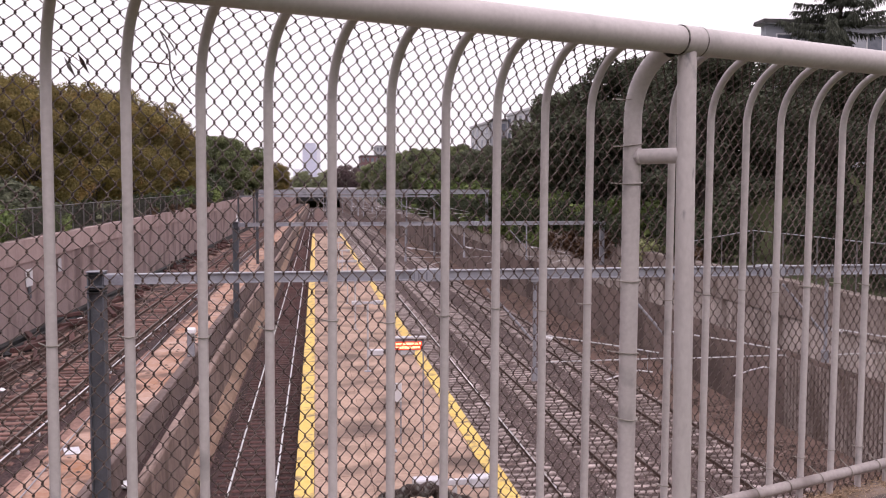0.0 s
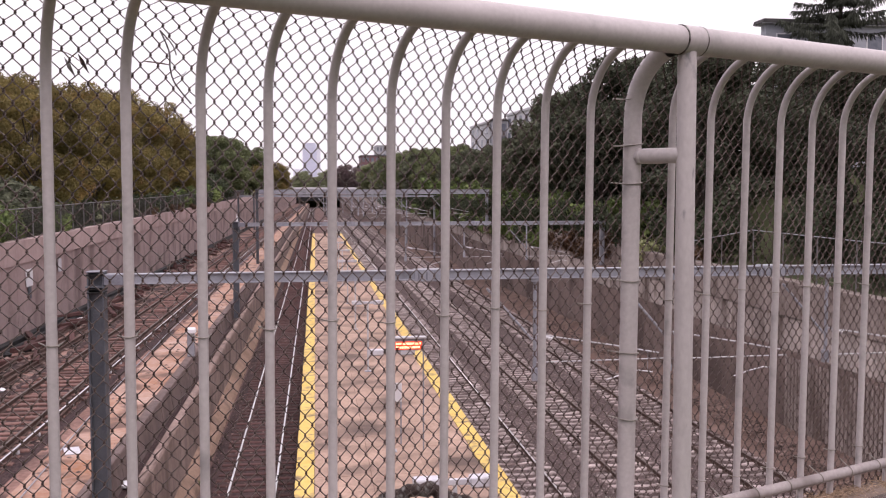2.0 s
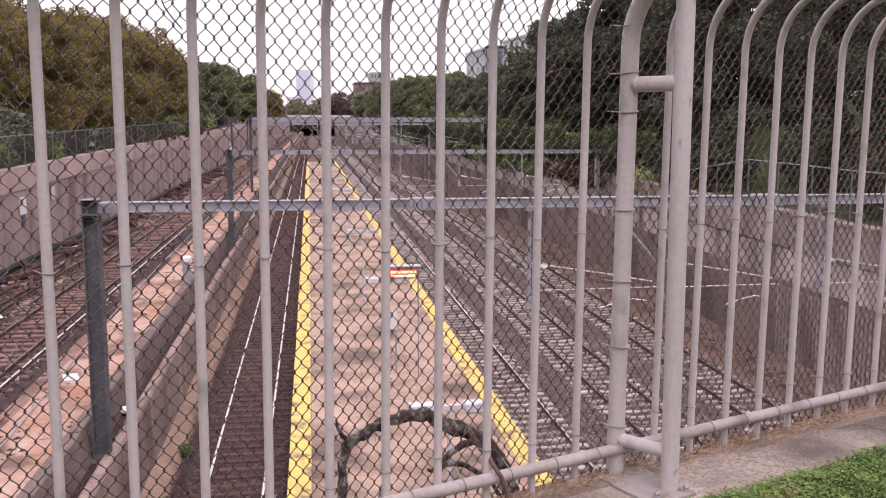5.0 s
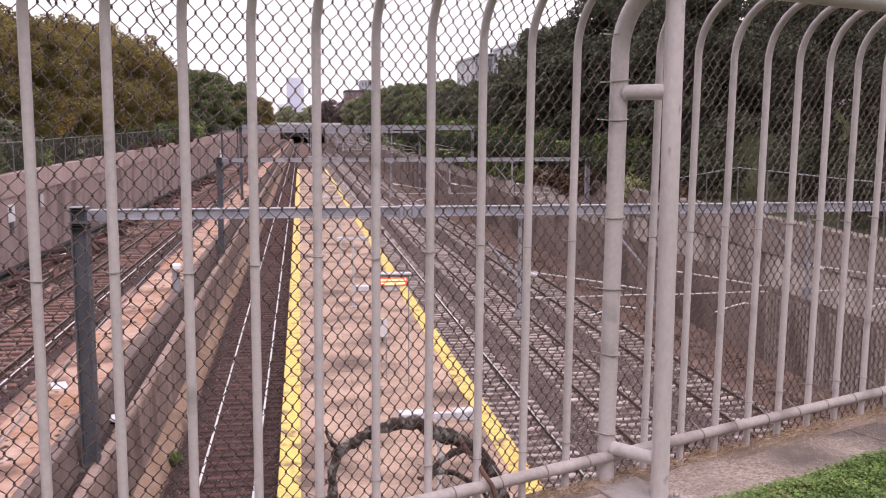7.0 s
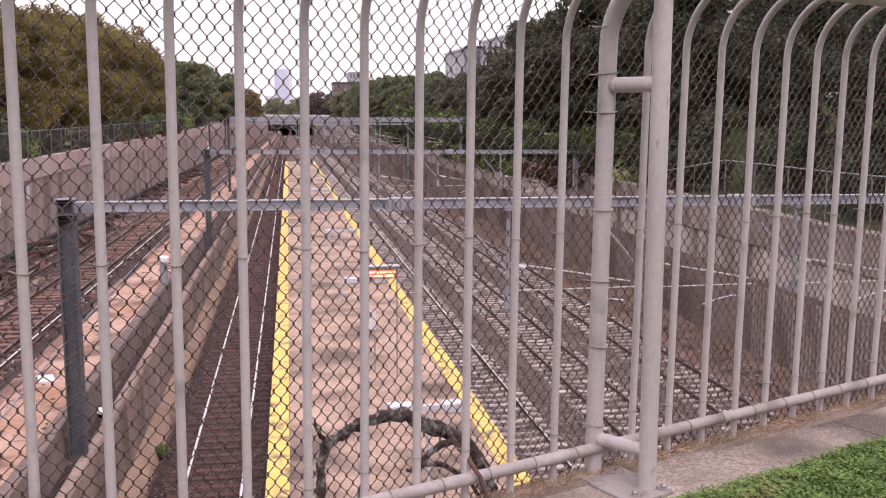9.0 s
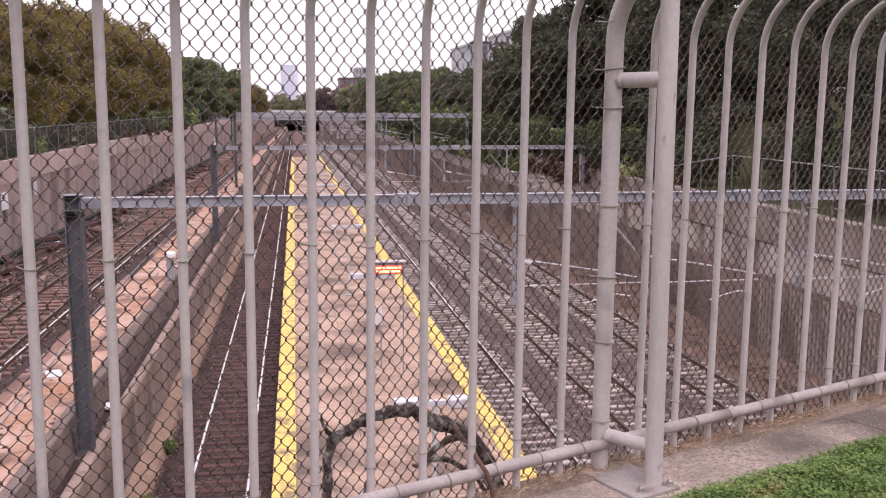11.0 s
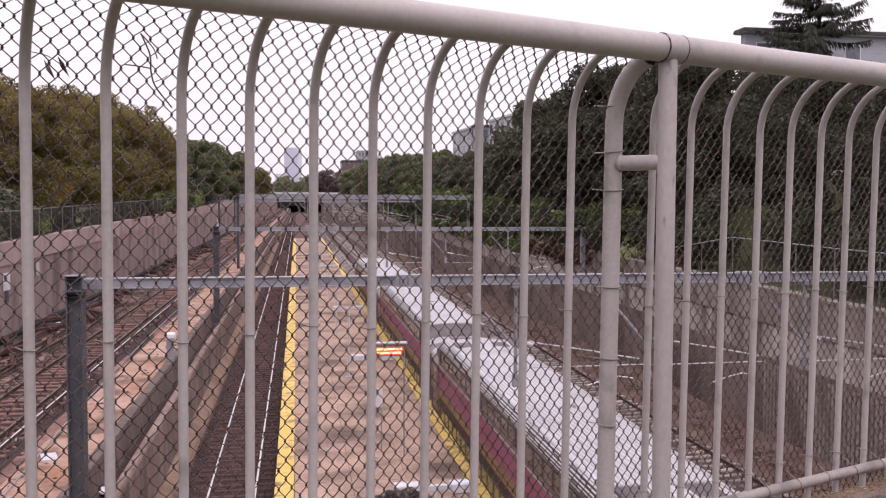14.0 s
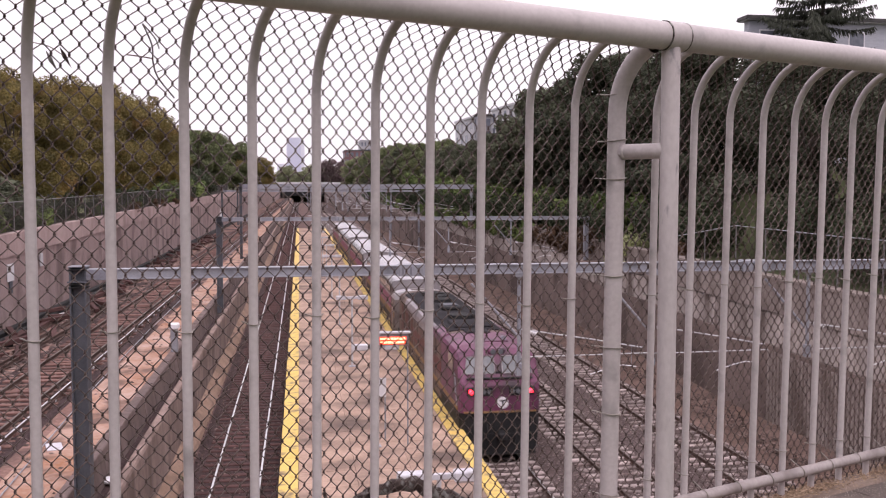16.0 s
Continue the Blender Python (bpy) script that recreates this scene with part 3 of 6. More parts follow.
def build_bridge():
    bm = bmesh.new()
    box(bm, -70, 75, -28, 2.97, 7.0, WALK_Z - 0.012)
    deck = part("bridge_deck", bm, WALK)
    deck.matrix_world = FENCE
    tagged(deck, "concrete deck of the road bridge over the tracks", "bridge", kind="structure")
    ledge = part("bridge_ledge", boxed(-70, 75, 2.974, 3.42, 7.0, 7.86, 0.01), WALK)
    ledge.matrix_world = FENCE
    tagged(ledge, "narrow concrete ledge along the bridge side", "bridge", kind="structure")
    # unseen wall behind the camera, added to block low light on the fence
    back_wall = part("wall_street", boxed(-60, 60, -20.5, -20.0, WALK_Z - 0.1, WALK_Z + 7.5), UNSEEN_WALL)
    back_wall.matrix_world = FENCE
    tagged(back_wall, "unseen plain brown wall added to block low sky light", "wall", kind="structure")
    # narrow path between the lawn and the fence, in cast slabs
    path = thing("path", "rough grey concrete path beside the fence", "path", FENCE, kind="structure")
    slab = None
    for i in range(14):
        x = -9.1 + i * 1.53 - 0.55
        m = Matrix.Translation((x, 0, WALK_Z + 0.002 * (i % 2)))
        if slab is None:
            slab = part("slab", boxed(0.0015, 1.5285, 2.47, 2.90, -0.06, 0.0, 0.004), WALK, path)
            slab.matrix_local = m
        else:
            again(slab, "slab", m, path)
    # dry soil under the fence, uneven
    nx, ny = 160, 10
    verts, faces = [], []
    for j in range(ny + 1):
        for i in range(nx + 1):
            x, y = -9 + 20 * i / nx, 2.80 + 0.17 * j / ny
            h = 0.012 + 0.03 * noise.noise((x * 2.2, y * 4, 0)) + 0.012 * noise.noise((x * 9, y * 9, 3)) - 0.3 * max(0, y - 2.93) - (0.05 if j == 0 else 0)
            verts.append((x, y, WALK_Z + h))
    for j in range(ny):
        for i in range(nx):
            a = j * (nx + 1) + i
            faces.append((a, a + 1, a + nx + 2, a + nx + 1))
    soil = raw("soil_strip", verts, faces, SOIL, smooth=True)
    soil.matrix_world = FENCE
    tagged(soil, "strip of dry brown soil under the fence", "soil", kind="structure")
    lawn = part("lawn", boxed(-40, 45, -27, 2.46, WALK_Z - 0.03, WALK_Z + 0.01), EARTH)
    lawn.matrix_world = FENCE
    tagged(lawn, "green lawn behind the path", "lawn", kind="structure")


# ---- tracks ----
def rail_outline(x):
    return [(x - 0.07, -0.17), (x - 0.07, -0.155), (x - 0.012, -0.135), (x - 0.012, -0.045), (x - 0.036, -0.036), (x - 0.036, -0.004), (x + 0.036, -0.004),
            (x + 0.036, -0.036), (x + 0.012, -0.045), (x + 0.012, -0.135), (x + 0.07, -0.155), (x + 0.07, -0.17)]


def dished_sleeper(length):
    """A cast sleeper: raised seats under the rails, thinner and lower in the middle, with sloping flanks."""
    bm = bmesh.new()
    rows = []
    for x, top, w in ((-0.5, -0.165, 0.10), (-0.47, -0.14, 0.115), (-0.22, -0.128, 0.115), (-0.12, -0.165, 0.095), (0.12, -0.165, 0.095), (0.22, -0.128, 0.115), (0.47, -0.14, 0.115), (0.5, -0.165, 0.10)):
        rows.append([bm.verts.new((x * length, y, zz)) for y, zz in ((-w - 0.03, -0.3), (-w, top - 0.02), (-w + 0.025, top), (w - 0.025, top), (w, top - 0.02), (w + 0.03, -0.3))])
    for a, b in zip(rows, rows[1:]):
        for i in range(5):
            bm.faces.new((a[i], a[i + 1], b[i + 1], b[i]))
    bm.faces.new(rows[0]), bm.faces.new(rows[-1][::-1])
    bmesh.ops.recalc_face_normals(bm, faces=bm.faces)
    return bm


def build_track(x, z, mat, head, label, y_first=10.0, count=280, spacing=0.61, third=0, length=2.6, far=390, wild=1):
    tr = thing("railway_track", label, "railway track", Matrix.Translation((x, 0, z)), group="railway tracks")
    if third:
        chair = None
        for i in range(90):
            m = Matrix.Translation((third, 12 + i * 1.83, 0))
            if chair is None:
                chair = part("insulator", boxed(-0.05, 0.05, -0.06, 0.06, -0.16, -0.062, 0.015), PALE_WALL, tr, "pale insulator under the third rail")
                chair.matrix_local = m
            else:
                again(chair, "insulator", m, tr)
    for s in (-0.7525, 0.7525):
        r = part("rail", prism(rail_outline(s), -560, 760), RAIL_SIDE, tr)
        part("rail_head", boxed(s - 0.033, s + 0.033, -560, 760, -0.004, 0.003), head, r, "worn running surface of the rail")
    bm = dished_sleeper(length) if mat is SLEEPER_C else boxed(-length / 2, length / 2, -0.115, 0.115, -0.30, -0.13, 0.025)
    first = None
    for i in range(count):
        m = pose(random.uniform(-0.02, 0.02) * wild, y_first + i * spacing, random.uniform(-0.012, 0.004) * wild, 0, 0, random.uniform(-0.5, 0.5) * wild)
        if first is None:
            first = part("sleeper", bm, mat, tr)
            first.matrix_local = m
        else:
            again(first, "sleeper", m, tr)
    bm = bmesh.new()
    y = y_first + count * spacing
    while y < far:
        box(bm, -length / 2, length / 2, y - 0.125, y + 0.125, -0.30, -0.13)
        y += spacing
    tagged(part("far_sleeper", bm, mat, tr), kind="stuff")
    if third:
        part("third_rail", prism([(third - 0.03, -0.06), (third - 0.03, 0.03), (third + 0.03, 0.03), (third + 0.03, -0.06)], -60, 760), RAIL_SIDE, tr, "rusty third rail on insulators")
        part("third_rail_cover", boxed(third - 0.026, third + 0.026, -60, 760, 0.034, 0.05, 0.006), PALE_WALL, tr, "grey cover board over the third rail")
    return tr


# ---- platform ----
PL, PR, PZ, P_END = -0.66, 5.66, 1.1, 206.0


def build_platform():
    pf = part("platform", prism([(PL + 0.12, PZ - 0.32), (PL + 0.12, PZ - 0.06), (PR - 0.12, PZ - 0.06), (PR - 0.12, PZ - 0.32)], -30, P_END), SLAB_SIDE)
    tagged(pf, "long tan concrete island platform with yellow edges", "platform", kind="structure")
    # base set back under the slab, darker than the slab edge
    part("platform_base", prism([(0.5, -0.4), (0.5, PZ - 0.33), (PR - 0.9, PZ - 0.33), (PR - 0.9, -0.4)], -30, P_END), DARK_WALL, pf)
    slab = None
    step = 1.52
    n = int((P_END - 8) / step)
    thirds = [(PL + 0.57, 1.62), (1.62, 3.30), (3.30, PR - 0.57)]
    for c, (x0, x1) in enumerate(thirds):
        slab = None
        for i in range(n):
            m = Matrix.Translation((0, 8 + i * step, random.uniform(-0.004, 0.002)))
            if slab is None:
                slab = part("slab", boxed(x0 + 0.006, x1 - 0.006, 0.007, step - 0.007, PZ - 0.07, PZ), SLAB, pf)
                slab.matrix_local = m
            else:
                again(slab, "slab", m, pf)
    for x0, x1 in ((PL, PL + 0.56), (PR - 0.56, PR)):
        tile = None
        for i in range(n):
            m = Matrix.Translation((random.uniform(-0.008, 0.008), 8 + i * step, 0.006))
            if tile is None:
                bm = boxed(x0, x1, 0.004, step - 0.004, PZ - 0.09, PZ + 0.002, 0.006)
                tile = part("edge_tile", bm, YELLOW, pf, "worn yellow tactile edge strip")
                tile.matrix_local = m
            else:
                again(tile, "edge_tile", m, pf)


def build_lamps():
    def lamp(y, kind):
        lp = thing("platform_lamp", "white twin-head lamp post on the platform", "lamp post", Matrix.Translation((2.45, y, PZ)), group="lamp posts along the platform")
        part("pole", tube(bmesh.new(), [(0, 0, 0), (0, 0, 3.32)], 0.06 if kind else 0.045, 10), PALE_WALL, lp)
        part("base_plate", boxed(-0.16, 0.16, -0.16, 0.16, 0.0, 0.03, 0.005), GALV, lp)
        part("arm", boxed(-0.3, 0.3, -0.045, 0.045, 3.27, 3.38, 0.01), LAMP_SHELL, lp)
        for s in (-1, 1):
            hd = part("lamp_head", boxed(s * 0.27, s * 0.76, -0.14, 0.14, 3.24, 3.42, 0.02), LAMP_SHELL, lp, "white boxy lamp head")
            part("lens", boxed(s * 0.31, s * 0.72, -0.11, 0.11, 3.225, 3.239, 0.004), GALV, hd)
        return lp
    l1 = lamp(16.3, 0)
    for y in (44.4, 58.5, 72.6, 86.7, 100.8, 115, 129, 143, 157, 171, 185):
        copy_thing(l1, Matrix.Translation((2.45, y, PZ)))
    lamp(30.3, 1)
    sg = thing("message_sign", "electronic message sign with lit orange lettering on a post frame", "sign", Matrix.Translation((3.0, 30.2, PZ)))
    for s in (-0.50, 0.50):
        part("sign_post", tube(bmesh.new(), [(s, 0.09, 0), (s, 0.09, 3.8)], 0.025, 8), GALV, sg)
    part("housing", boxed(-0.47, 0.47, -0.06, 0.06, 3.39, 3.76, 0.015), GALV, sg)
    part("display", boxed(-0.44, 0.44, -0.066, -0.058, 3.42, 3.68), LED_GLOW, sg, "glowing orange-red display strip")
    part("hood", boxed(-0.56, 0.62, -0.14, 0.12, 3.78, 3.84, 0.01), PALE_WALL, sg)
    rnd = random.Random(4)
    for z0, z1 in ((3.455, 3.525), (3.575, 3.645)):
        x = -0.42
        while x < 0.36:
            w = rnd.uniform(0.03, 0.09)
            part("text_bar", boxed(x, x + w, -0.074, -0.067, z0, z1), LED, sg, "lit orange bar of lettering")
            x += w + 0.018
    nb = thing("notice_board", "white notice board standing on the platform", "notice board", Matrix.Translation((2.66, 31.2, PZ)))
    part("board", boxed(-0.2, 0.2, -0.03, 0.03, 1.45, 2.1, 0.01), WHITE, nb)
    for s in (-0.17, 0.17):
        part("leg", boxed(s - 0.025, s + 0.025, -0.025, 0.025, 0, 1.46), GALV, nb)


# ---- gantries ----
def h_section(bm, x, y, z0, z1, w=0.3):
    """An upright steel H as one solid."""
    h, t, c = w / 2, 0.03, 0.012
    line = [(-h, -h), (-h + t, -h), (-h + t, -c), (h - t, -c), (h - t, -h), (h, -h), (h, h), (h - t, h), (h - t, c), (-h + t, c), (-h + t, h), (-h, h)]
    lo, hi = [bm.verts.new((x + a, y + b, z0)) for a, b in line], [bm.verts.new((x + a, y + b, z1)) for a, b in line]
    for i in range(12):
        bm.faces.new((lo[i], lo[(i + 1) % 12], hi[(i + 1) % 12], hi[i]))
    bm.faces.new(lo[::-1]), bm.faces.new(hi)
    return bm


def catenary_hanger(g, x, y, top, reach, low):
    """A drop tube under the beam with its brace, registration arms and insulators."""
    d = part("drop_tube", tube(bmesh.new(), [(x, y, top), (x, y, low)], 0.045, 8), GALV, g)
    part("clamp", boxed(x - 0.12, x + 0.12, y - 0.13, y + 0.13, top - 0.08, top + 0.02, 0.01), GALV, d)
    part("brace", tube(bmesh.new(), [(x - 1.12, y, top - 0.22), (x - 0.06, y, top - 1.42)], 0.03, 8), GALV, d, "slanting galvanised brace")
    part("arm", tube(bmesh.new(), [(x + 0.05, y, top - 1.3), (x + reach * 0.9, y, top - 1.58), (x + reach * 1.5, y, top - 1.8)], 0.017, 8), PALE_WALL, d)
    part("arm", tube(bmesh.new(), [(x + 0.05, y, top - 1.95), (x + reach * 1.55, y, top - 1.93)], 0.014, 8), PALE_WALL, d)
    part("steady_arm", tube(bmesh.new(), [(x + reach * 0.86, y, top - 2.4), (x + reach * 1.08, y, top - 2.27), (x + reach * 1.25, y, top - 2.2), (x + reach * 1.42, y, top - 2.25)], 0.014, 8), WHITE, d)
    part("drop_wire", tube(bmesh.new(), [(x + reach * 1.36, y, top - 1.75), (x + reach * 1.36, y, top - 2.23)], 0.006, 5), GALV, d)
    for k in range(5):
        bm = bmesh.new()
        bmesh.ops.create_cone(bm, cap_ends=True, segments=10, radius1=0.045, radius2=0.028, depth=0.05, matrix=Matrix.Translation((x + 0.16 + k * 0.06, y, top - 1.335 - 0.018 * k)) @ pose(0, 0, 0, 0, 90, 0))
        part("insulator", bm, WHITE, d)
    part("end_bracket", boxed(x - 0.07, x + 0.07, y - 0.07, y + 0.07, low - 0.05, low + 0.25, 0.01), GALV, d)


def build_gantry(y, x0, x1, z, hangers, left_base, right_base, deep=0.22, left_dark=True, truss=False):
    g = thing("catenary_gantry", "grey steel gantry over the tracks carrying catenary arms", "gantry", group="gantries over the tracks")
    bm = prism([(-0.15, 0), (0.15, 0), (0.15, -0.02), (0.11, -0.024), (0.11, 0.024 - deep), (0.15, 0.02 - deep), (0.15, -deep), (-0.15, -deep), (-0.15, 0.02 - deep), (-0.11, 0.024 - deep), (-0.11, -0.024), (-0.15, -0.02)], -x1 - 0.2, -0.19 - x0)
    bm.transform(Matrix.Translation((0, y, z)) @ pose(0, 0, 0, 0, 0, 90))
    part("beam", bm, GALV, g)
    # left post is darker than the right one: its shade is in the colour
    part("left_post", h_section(bmesh.new(), x0, y, left_base, z + 0.06, 0.34 if left_dark else 0.26), DARK_STEEL, g, "dark grey steel post with shade in its colour")
    part("right_post", h_section(bmesh.new(), x1, y, right_base, z - 0.02, 0.26), GALV, g)
    if right_base > 1:
        part("corbel", boxed(x1 - 0.3, RIGHT_X - 0.07, y - 0.3, y + 0.3, right_base - 0.5, right_base - 0.06, 0.03), CURB_WALL, g, "concrete corbel on the wall")
    for x, b in ((x0, left_base), (x1, right_base)):
        part("foot", boxed(x - 0.24, x + 0.24, y - 0.3, y + 0.3, b - 0.3, b - 0.1, 0.02), DARK_WALL, g, "dark concrete footing")
        part("knee_plate", boxed(x - 0.2, x + 0.2, y - 0.2, y + 0.2, z - deep - 0.06, z - deep - 0.03), DARK_STEEL, g)
    # post head: banded cap and the tapering bracket that takes the beam
    part("head_bracket", boxed(x0 + 0.175, x0 + 0.74, y - 0.165, y + 0.165, z - deep - 0.012, z - 0.012, 0.006), DULL_GALV, g, "duller bolted bracket at the beam end")
    for dz in (-0.40, -0.33, -0.02, 0.045):
        part("cap_band", boxed(x0 - 0.19, x0 + 0.19, y - 0.19, y + 0.19, z + dz, z + dz + 0.022, 0.004), DULL_GALV if dz > 0 else BLACK, g)
    for x in (x0 + (x1 - x0) * f for f in (0.30, 0.64)):
        sp = part("splice_plate", boxed(x - 0.36, x + 0.36, y - 0.172, y + 0.172, z - deep - 0.022, z + 0.022, 0.005), GALV, g)
        for bx in (-0.27, -0.09, 0.09, 0.27):
            part("cleat", boxed(x + bx - 0.018, x + bx + 0.018, y - 0.195, y - 0.171, z - deep + 0.02, z - 0.02, 0.004), DULL_GALV, sp)
    for x, reach, low in hangers:
        catenary_hanger(g, x, y, z - deep, reach, low)
    if left_dark and y > 40:
        part("finial", tube(bmesh.new(), [(x0 + 0.1, y, z + 0.05), (x0 + 0.1, y, z + 0.48)], 0.045, 8), WHITE, g, "small white insulator on the post top")
    return g


def build_overpass():
    o = thing("overpass", "far grey road bridge crossing the cutting", "bridge")
    y = 700
    part("fascia", boxed(-34, 48, y, y + 60, 9.8, 13.6, 0.2), GREY_WALL, o)
    part("parapet", boxed(-34, 48, y - 0.3, y + 0.3, 13.6, 14.9, 0.1), PALE_WALL, o)
    # solid black boxes stand in for the shaded openings under the deck
    for x0, x1, low in ((-25, -12.5, 5.2), (-10.5, 8.5, 4.8), (10, 18, 5.2)):
        part("girder", boxed(x0, x1, y + 0.5, y + 58, low, 9.79, 0.1), BLACK, o, "black box standing in for the shade under the deck")
    for x in (-29, -11.5, 9.2, 19.5):
        part("pier", boxed(x - 0.9, x + 0.9, y + 1.5, y + 58, -0.3, 9.79, 0.1), DARK_WALL, o)
    hill = part("hill", boxed(-60, 60, 761, 2400, -1, 8.0, 0.4), EARTH)
    tagged(hill, "low green rise that closes the cutting beyond the bridge", "ground", kind="structure")


# ---- chain-link fence of bent pipes beside the path ----
FD, FS0, FSTEP = 2.88, 0.383, 0.2207
BEND_Z, BEND_R, BEND_A = 9.90, 0.27, 74.0
TOP_D, TOP_Z, TOP_R = 2.648, 10.193, 0.054


def lean(z):
    """The picket plane leans a little towards the path."""
    return FD + 0.015 * (9.2 - z)


def fence_line(off=0.0, step=0.05):
    """Points (D, z) up a picket and round its bend, with its length; off pushes the line outward."""
    out = []
    z = WALK_Z - 0.06
    while z < BEND_Z:
        out.append((lean(z) + off, z))
        z += step
    k = max(16, int(BEND_R * radians(BEND_A) / step))
    for i in range(k + 1):
        a = radians(BEND_A) * i / k
        out.append((lean(BEND_Z) - BEND_R + (BEND_R + off) * math.cos(a), BEND_Z + (BEND_R + off) * math.sin(a)))
    return out


def build_fence():
    f = thing("pipe_fence", "beige-painted bent pipe fence with chain-link mesh beside the path", "fence", FENCE)
    part("top_rail", tube(bmesh.new(), [(-7, TOP_D, TOP_Z), (9, TOP_D, TOP_Z)], TOP_R, 28, False), PAINT, f, "thick beige top rail", True)
    for s in (2.622, 2.722):
        part("collar", tube(bmesh.new(), [(s - 0.0025, TOP_D, TOP_Z), (s + 0.0025, TOP_D, TOP_Z)], TOP_R + 0.0042, 28), DEAD, f, "dark joint line round the top rail")
    part("sleeve", tube(bmesh.new(), [(2.622, TOP_D, TOP_Z), (2.722, TOP_D, TOP_Z)], TOP_R + 0.0035, 28, False), PAINT, f, "", True)
    part("bottom_rail", tube(bmesh.new(), [(-7, FD - 0.016, 8.2255), (2.56, FD - 0.016, 8.2320)], 0.0245, 16, False), PAINT_GRIMY, f, "", True)
    part("bottom_rail", tube(bmesh.new(), [(2.56, FD - 0.016, 8.2320), (9, FD - 0.016, 8.2415)], 0.0245, 16, False), PAINT_GRIMY, f, "", True)
    line = [(0, d, z) for d, z in fence_line(0, 0.06)]
    pk = None
    for k in range(-12, 30):
        s = FS0 + k * FSTEP
        if k == 10:
            continue
        m = Matrix.Translation((s + random.uniform(-0.002, 0.002), random.uniform(-0.003, 0.003), 0))
        if pk is None:
            pk = part("picket", tube(bmesh.new(), line, 0.0158, 14, False), PAINT, f, "", True)
            pk.matrix_local = m
        else:
            again(pk, "picket", m, f)
    s = FS0 + 10 * FSTEP
    part("bent_post", tube(bmesh.new(), [(s, d, z) for d, z in fence_line(0, 0.04)], 0.0365, 20, False), PAINT, f, "thicker bent post", True)
    part("front_post", tube(bmesh.new(), [(2.665, TOP_D, WALK_Z - 0.05), (2.665, TOP_D, TOP_Z - 0.02)], 0.0365, 20, False), PAINT_SCUFF, f, "scuffed straight front post", True)
    for z, r in ((9.752, 0.031), (8.268, 0.028)):
        part("stub_pipe", tube(bmesh.new(), [(s, lean(z), z), (2.665, TOP_D, z)], r, 16, False), PAINT, f, "", True)
        part("weld", tube(bmesh.new(), [(s + 0.009, lean(z) - 0.033, z), (s + 0.013, lean(z) - 0.047, z)], [r + 0.004, r], 16), PAINT, f, "", True)
    plate = part("base_plate", boxed(2.495, 2.735, 2.562, 2.968, WALK_Z - 0.02, WALK_Z + 0.016, 0.004), PLATE, f, "weathered flat base plate under the posts")
    for x, y in ((2.71, 2.943), (2.564, 2.612), (2.712, 2.600), (2.53, 2.935)):
        bm = bmesh.new()
        bmesh.ops.create_cone(bm, cap_ends=True, segments=18, radius1=0.019, radius2=0.019, depth=0.004, matrix=Matrix.Translation((x, y, WALK_Z + 0.018)))
        part("bolt", bm, GALV, plate, "bright galvanised bolt")
        bm = bmesh.new()
        bmesh.ops.create_uvsphere(bm, u_segments=12, v_segments=8, radius=0.014, matrix=Matrix.Translation((x, y, WALK_Z + 0.024)))
        part("bolt_head", bm, TIE_WIRE, plate, "bright domed bolt head", True)
    # wire ties
    tie = None

    def tie_at(x, z, m_scale=1.0, tilt=0.0):
        nonlocal tie
        m = Matrix.Translation((x, lean(z), z)) @ pose(0, 0, 0, random.uniform(-6, 6) + tilt, random.uniform(-7, 7), 0) @ Matrix.Diagonal((m_scale, m_scale, 1, 1))
        if tie is None:
            pts = [(-0.034, 0.020, 0.004), (-0.022, 0.010, 0.0)] + [(0.0185 * math.cos(radians(a)), 0.0185 * math.sin(radians(a)), -0.002) for a in range(190, 351, 20)] + [(0.022, 0.010, 0.0), (0.034, 0.020, 0.005)]
            tie = part("wire_tie", tube(bmesh.new(), pts, 0.0024, 6), TIE_WIRE, f, "thin aluminium wire tie", True)
            tie.matrix_local = m
        else:
            again(tie, "wire_tie", m, f)
    for k in range(-4, 24):
        x = FS0 + k * FSTEP
        if k == 10:
            for z in (9.985, 9.80, 9.647, 9.25, 8.95, 8.675, 8.33):
                tie_at(x, z, 2.15)
            continue
        tie_at(x, 9.165 + 0.012 * math.sin(k * 2.1))
        tie_at(x, 8.34 + 0.015 * math.sin(k * 1.3))
    rt = None
    for k in range(-4, 24):
        x = FS0 + (k + 0.42) * FSTEP
        m = Matrix.Translation((x, FD - 0.016, 8.2303 + 0.0014 * x)) @ pose(0, 0, 0, 0, random.uniform(-12, 4), random.uniform(-6, 6))
        if rt is None:
            pts = [(-0.004, 0.045, 0.055)] + [(0, 0.027 * math.cos(radians(a)), 0.027 * math.sin(radians(a))) for a in range(80, 281, 20)] + [(0.004, 0.04, -0.02)]
            rt = part("rail_tie", tube(bmesh.new(), pts, 0.0024, 6), TIE_WIRE, f, "wire tie round the bottom rail", True)
            rt.matrix_local = m
        else:
            again(rt, "rail_tie", m, f)
    # woven mesh
    W, HH = 0.0500, 0.0325
    path = fence_line(0.019, 0.01)
    lens = [0.0]
    for a, b in zip(path, path[1:]):
        lens.append(lens[-1] + math.dist(a, b))
    rows = int(lens[-1] / HH)
    lv = [i * HH for i in range(rows + 1)]
    ds, zs = np.interp(lv, lens, [p[0] for p in path]), np.interp(lv, lens, [p[1] for p in path])
    s_lo, s_hi = -2.4, 5.6
    r = 0.0027
    verts, faces = [], []
    rng = np.random.default_rng(3)
    cols = int((s_hi - s_lo) / (W / 2))
    sag = rng.normal(0, 0.0013, (rows + 1, cols + 2))
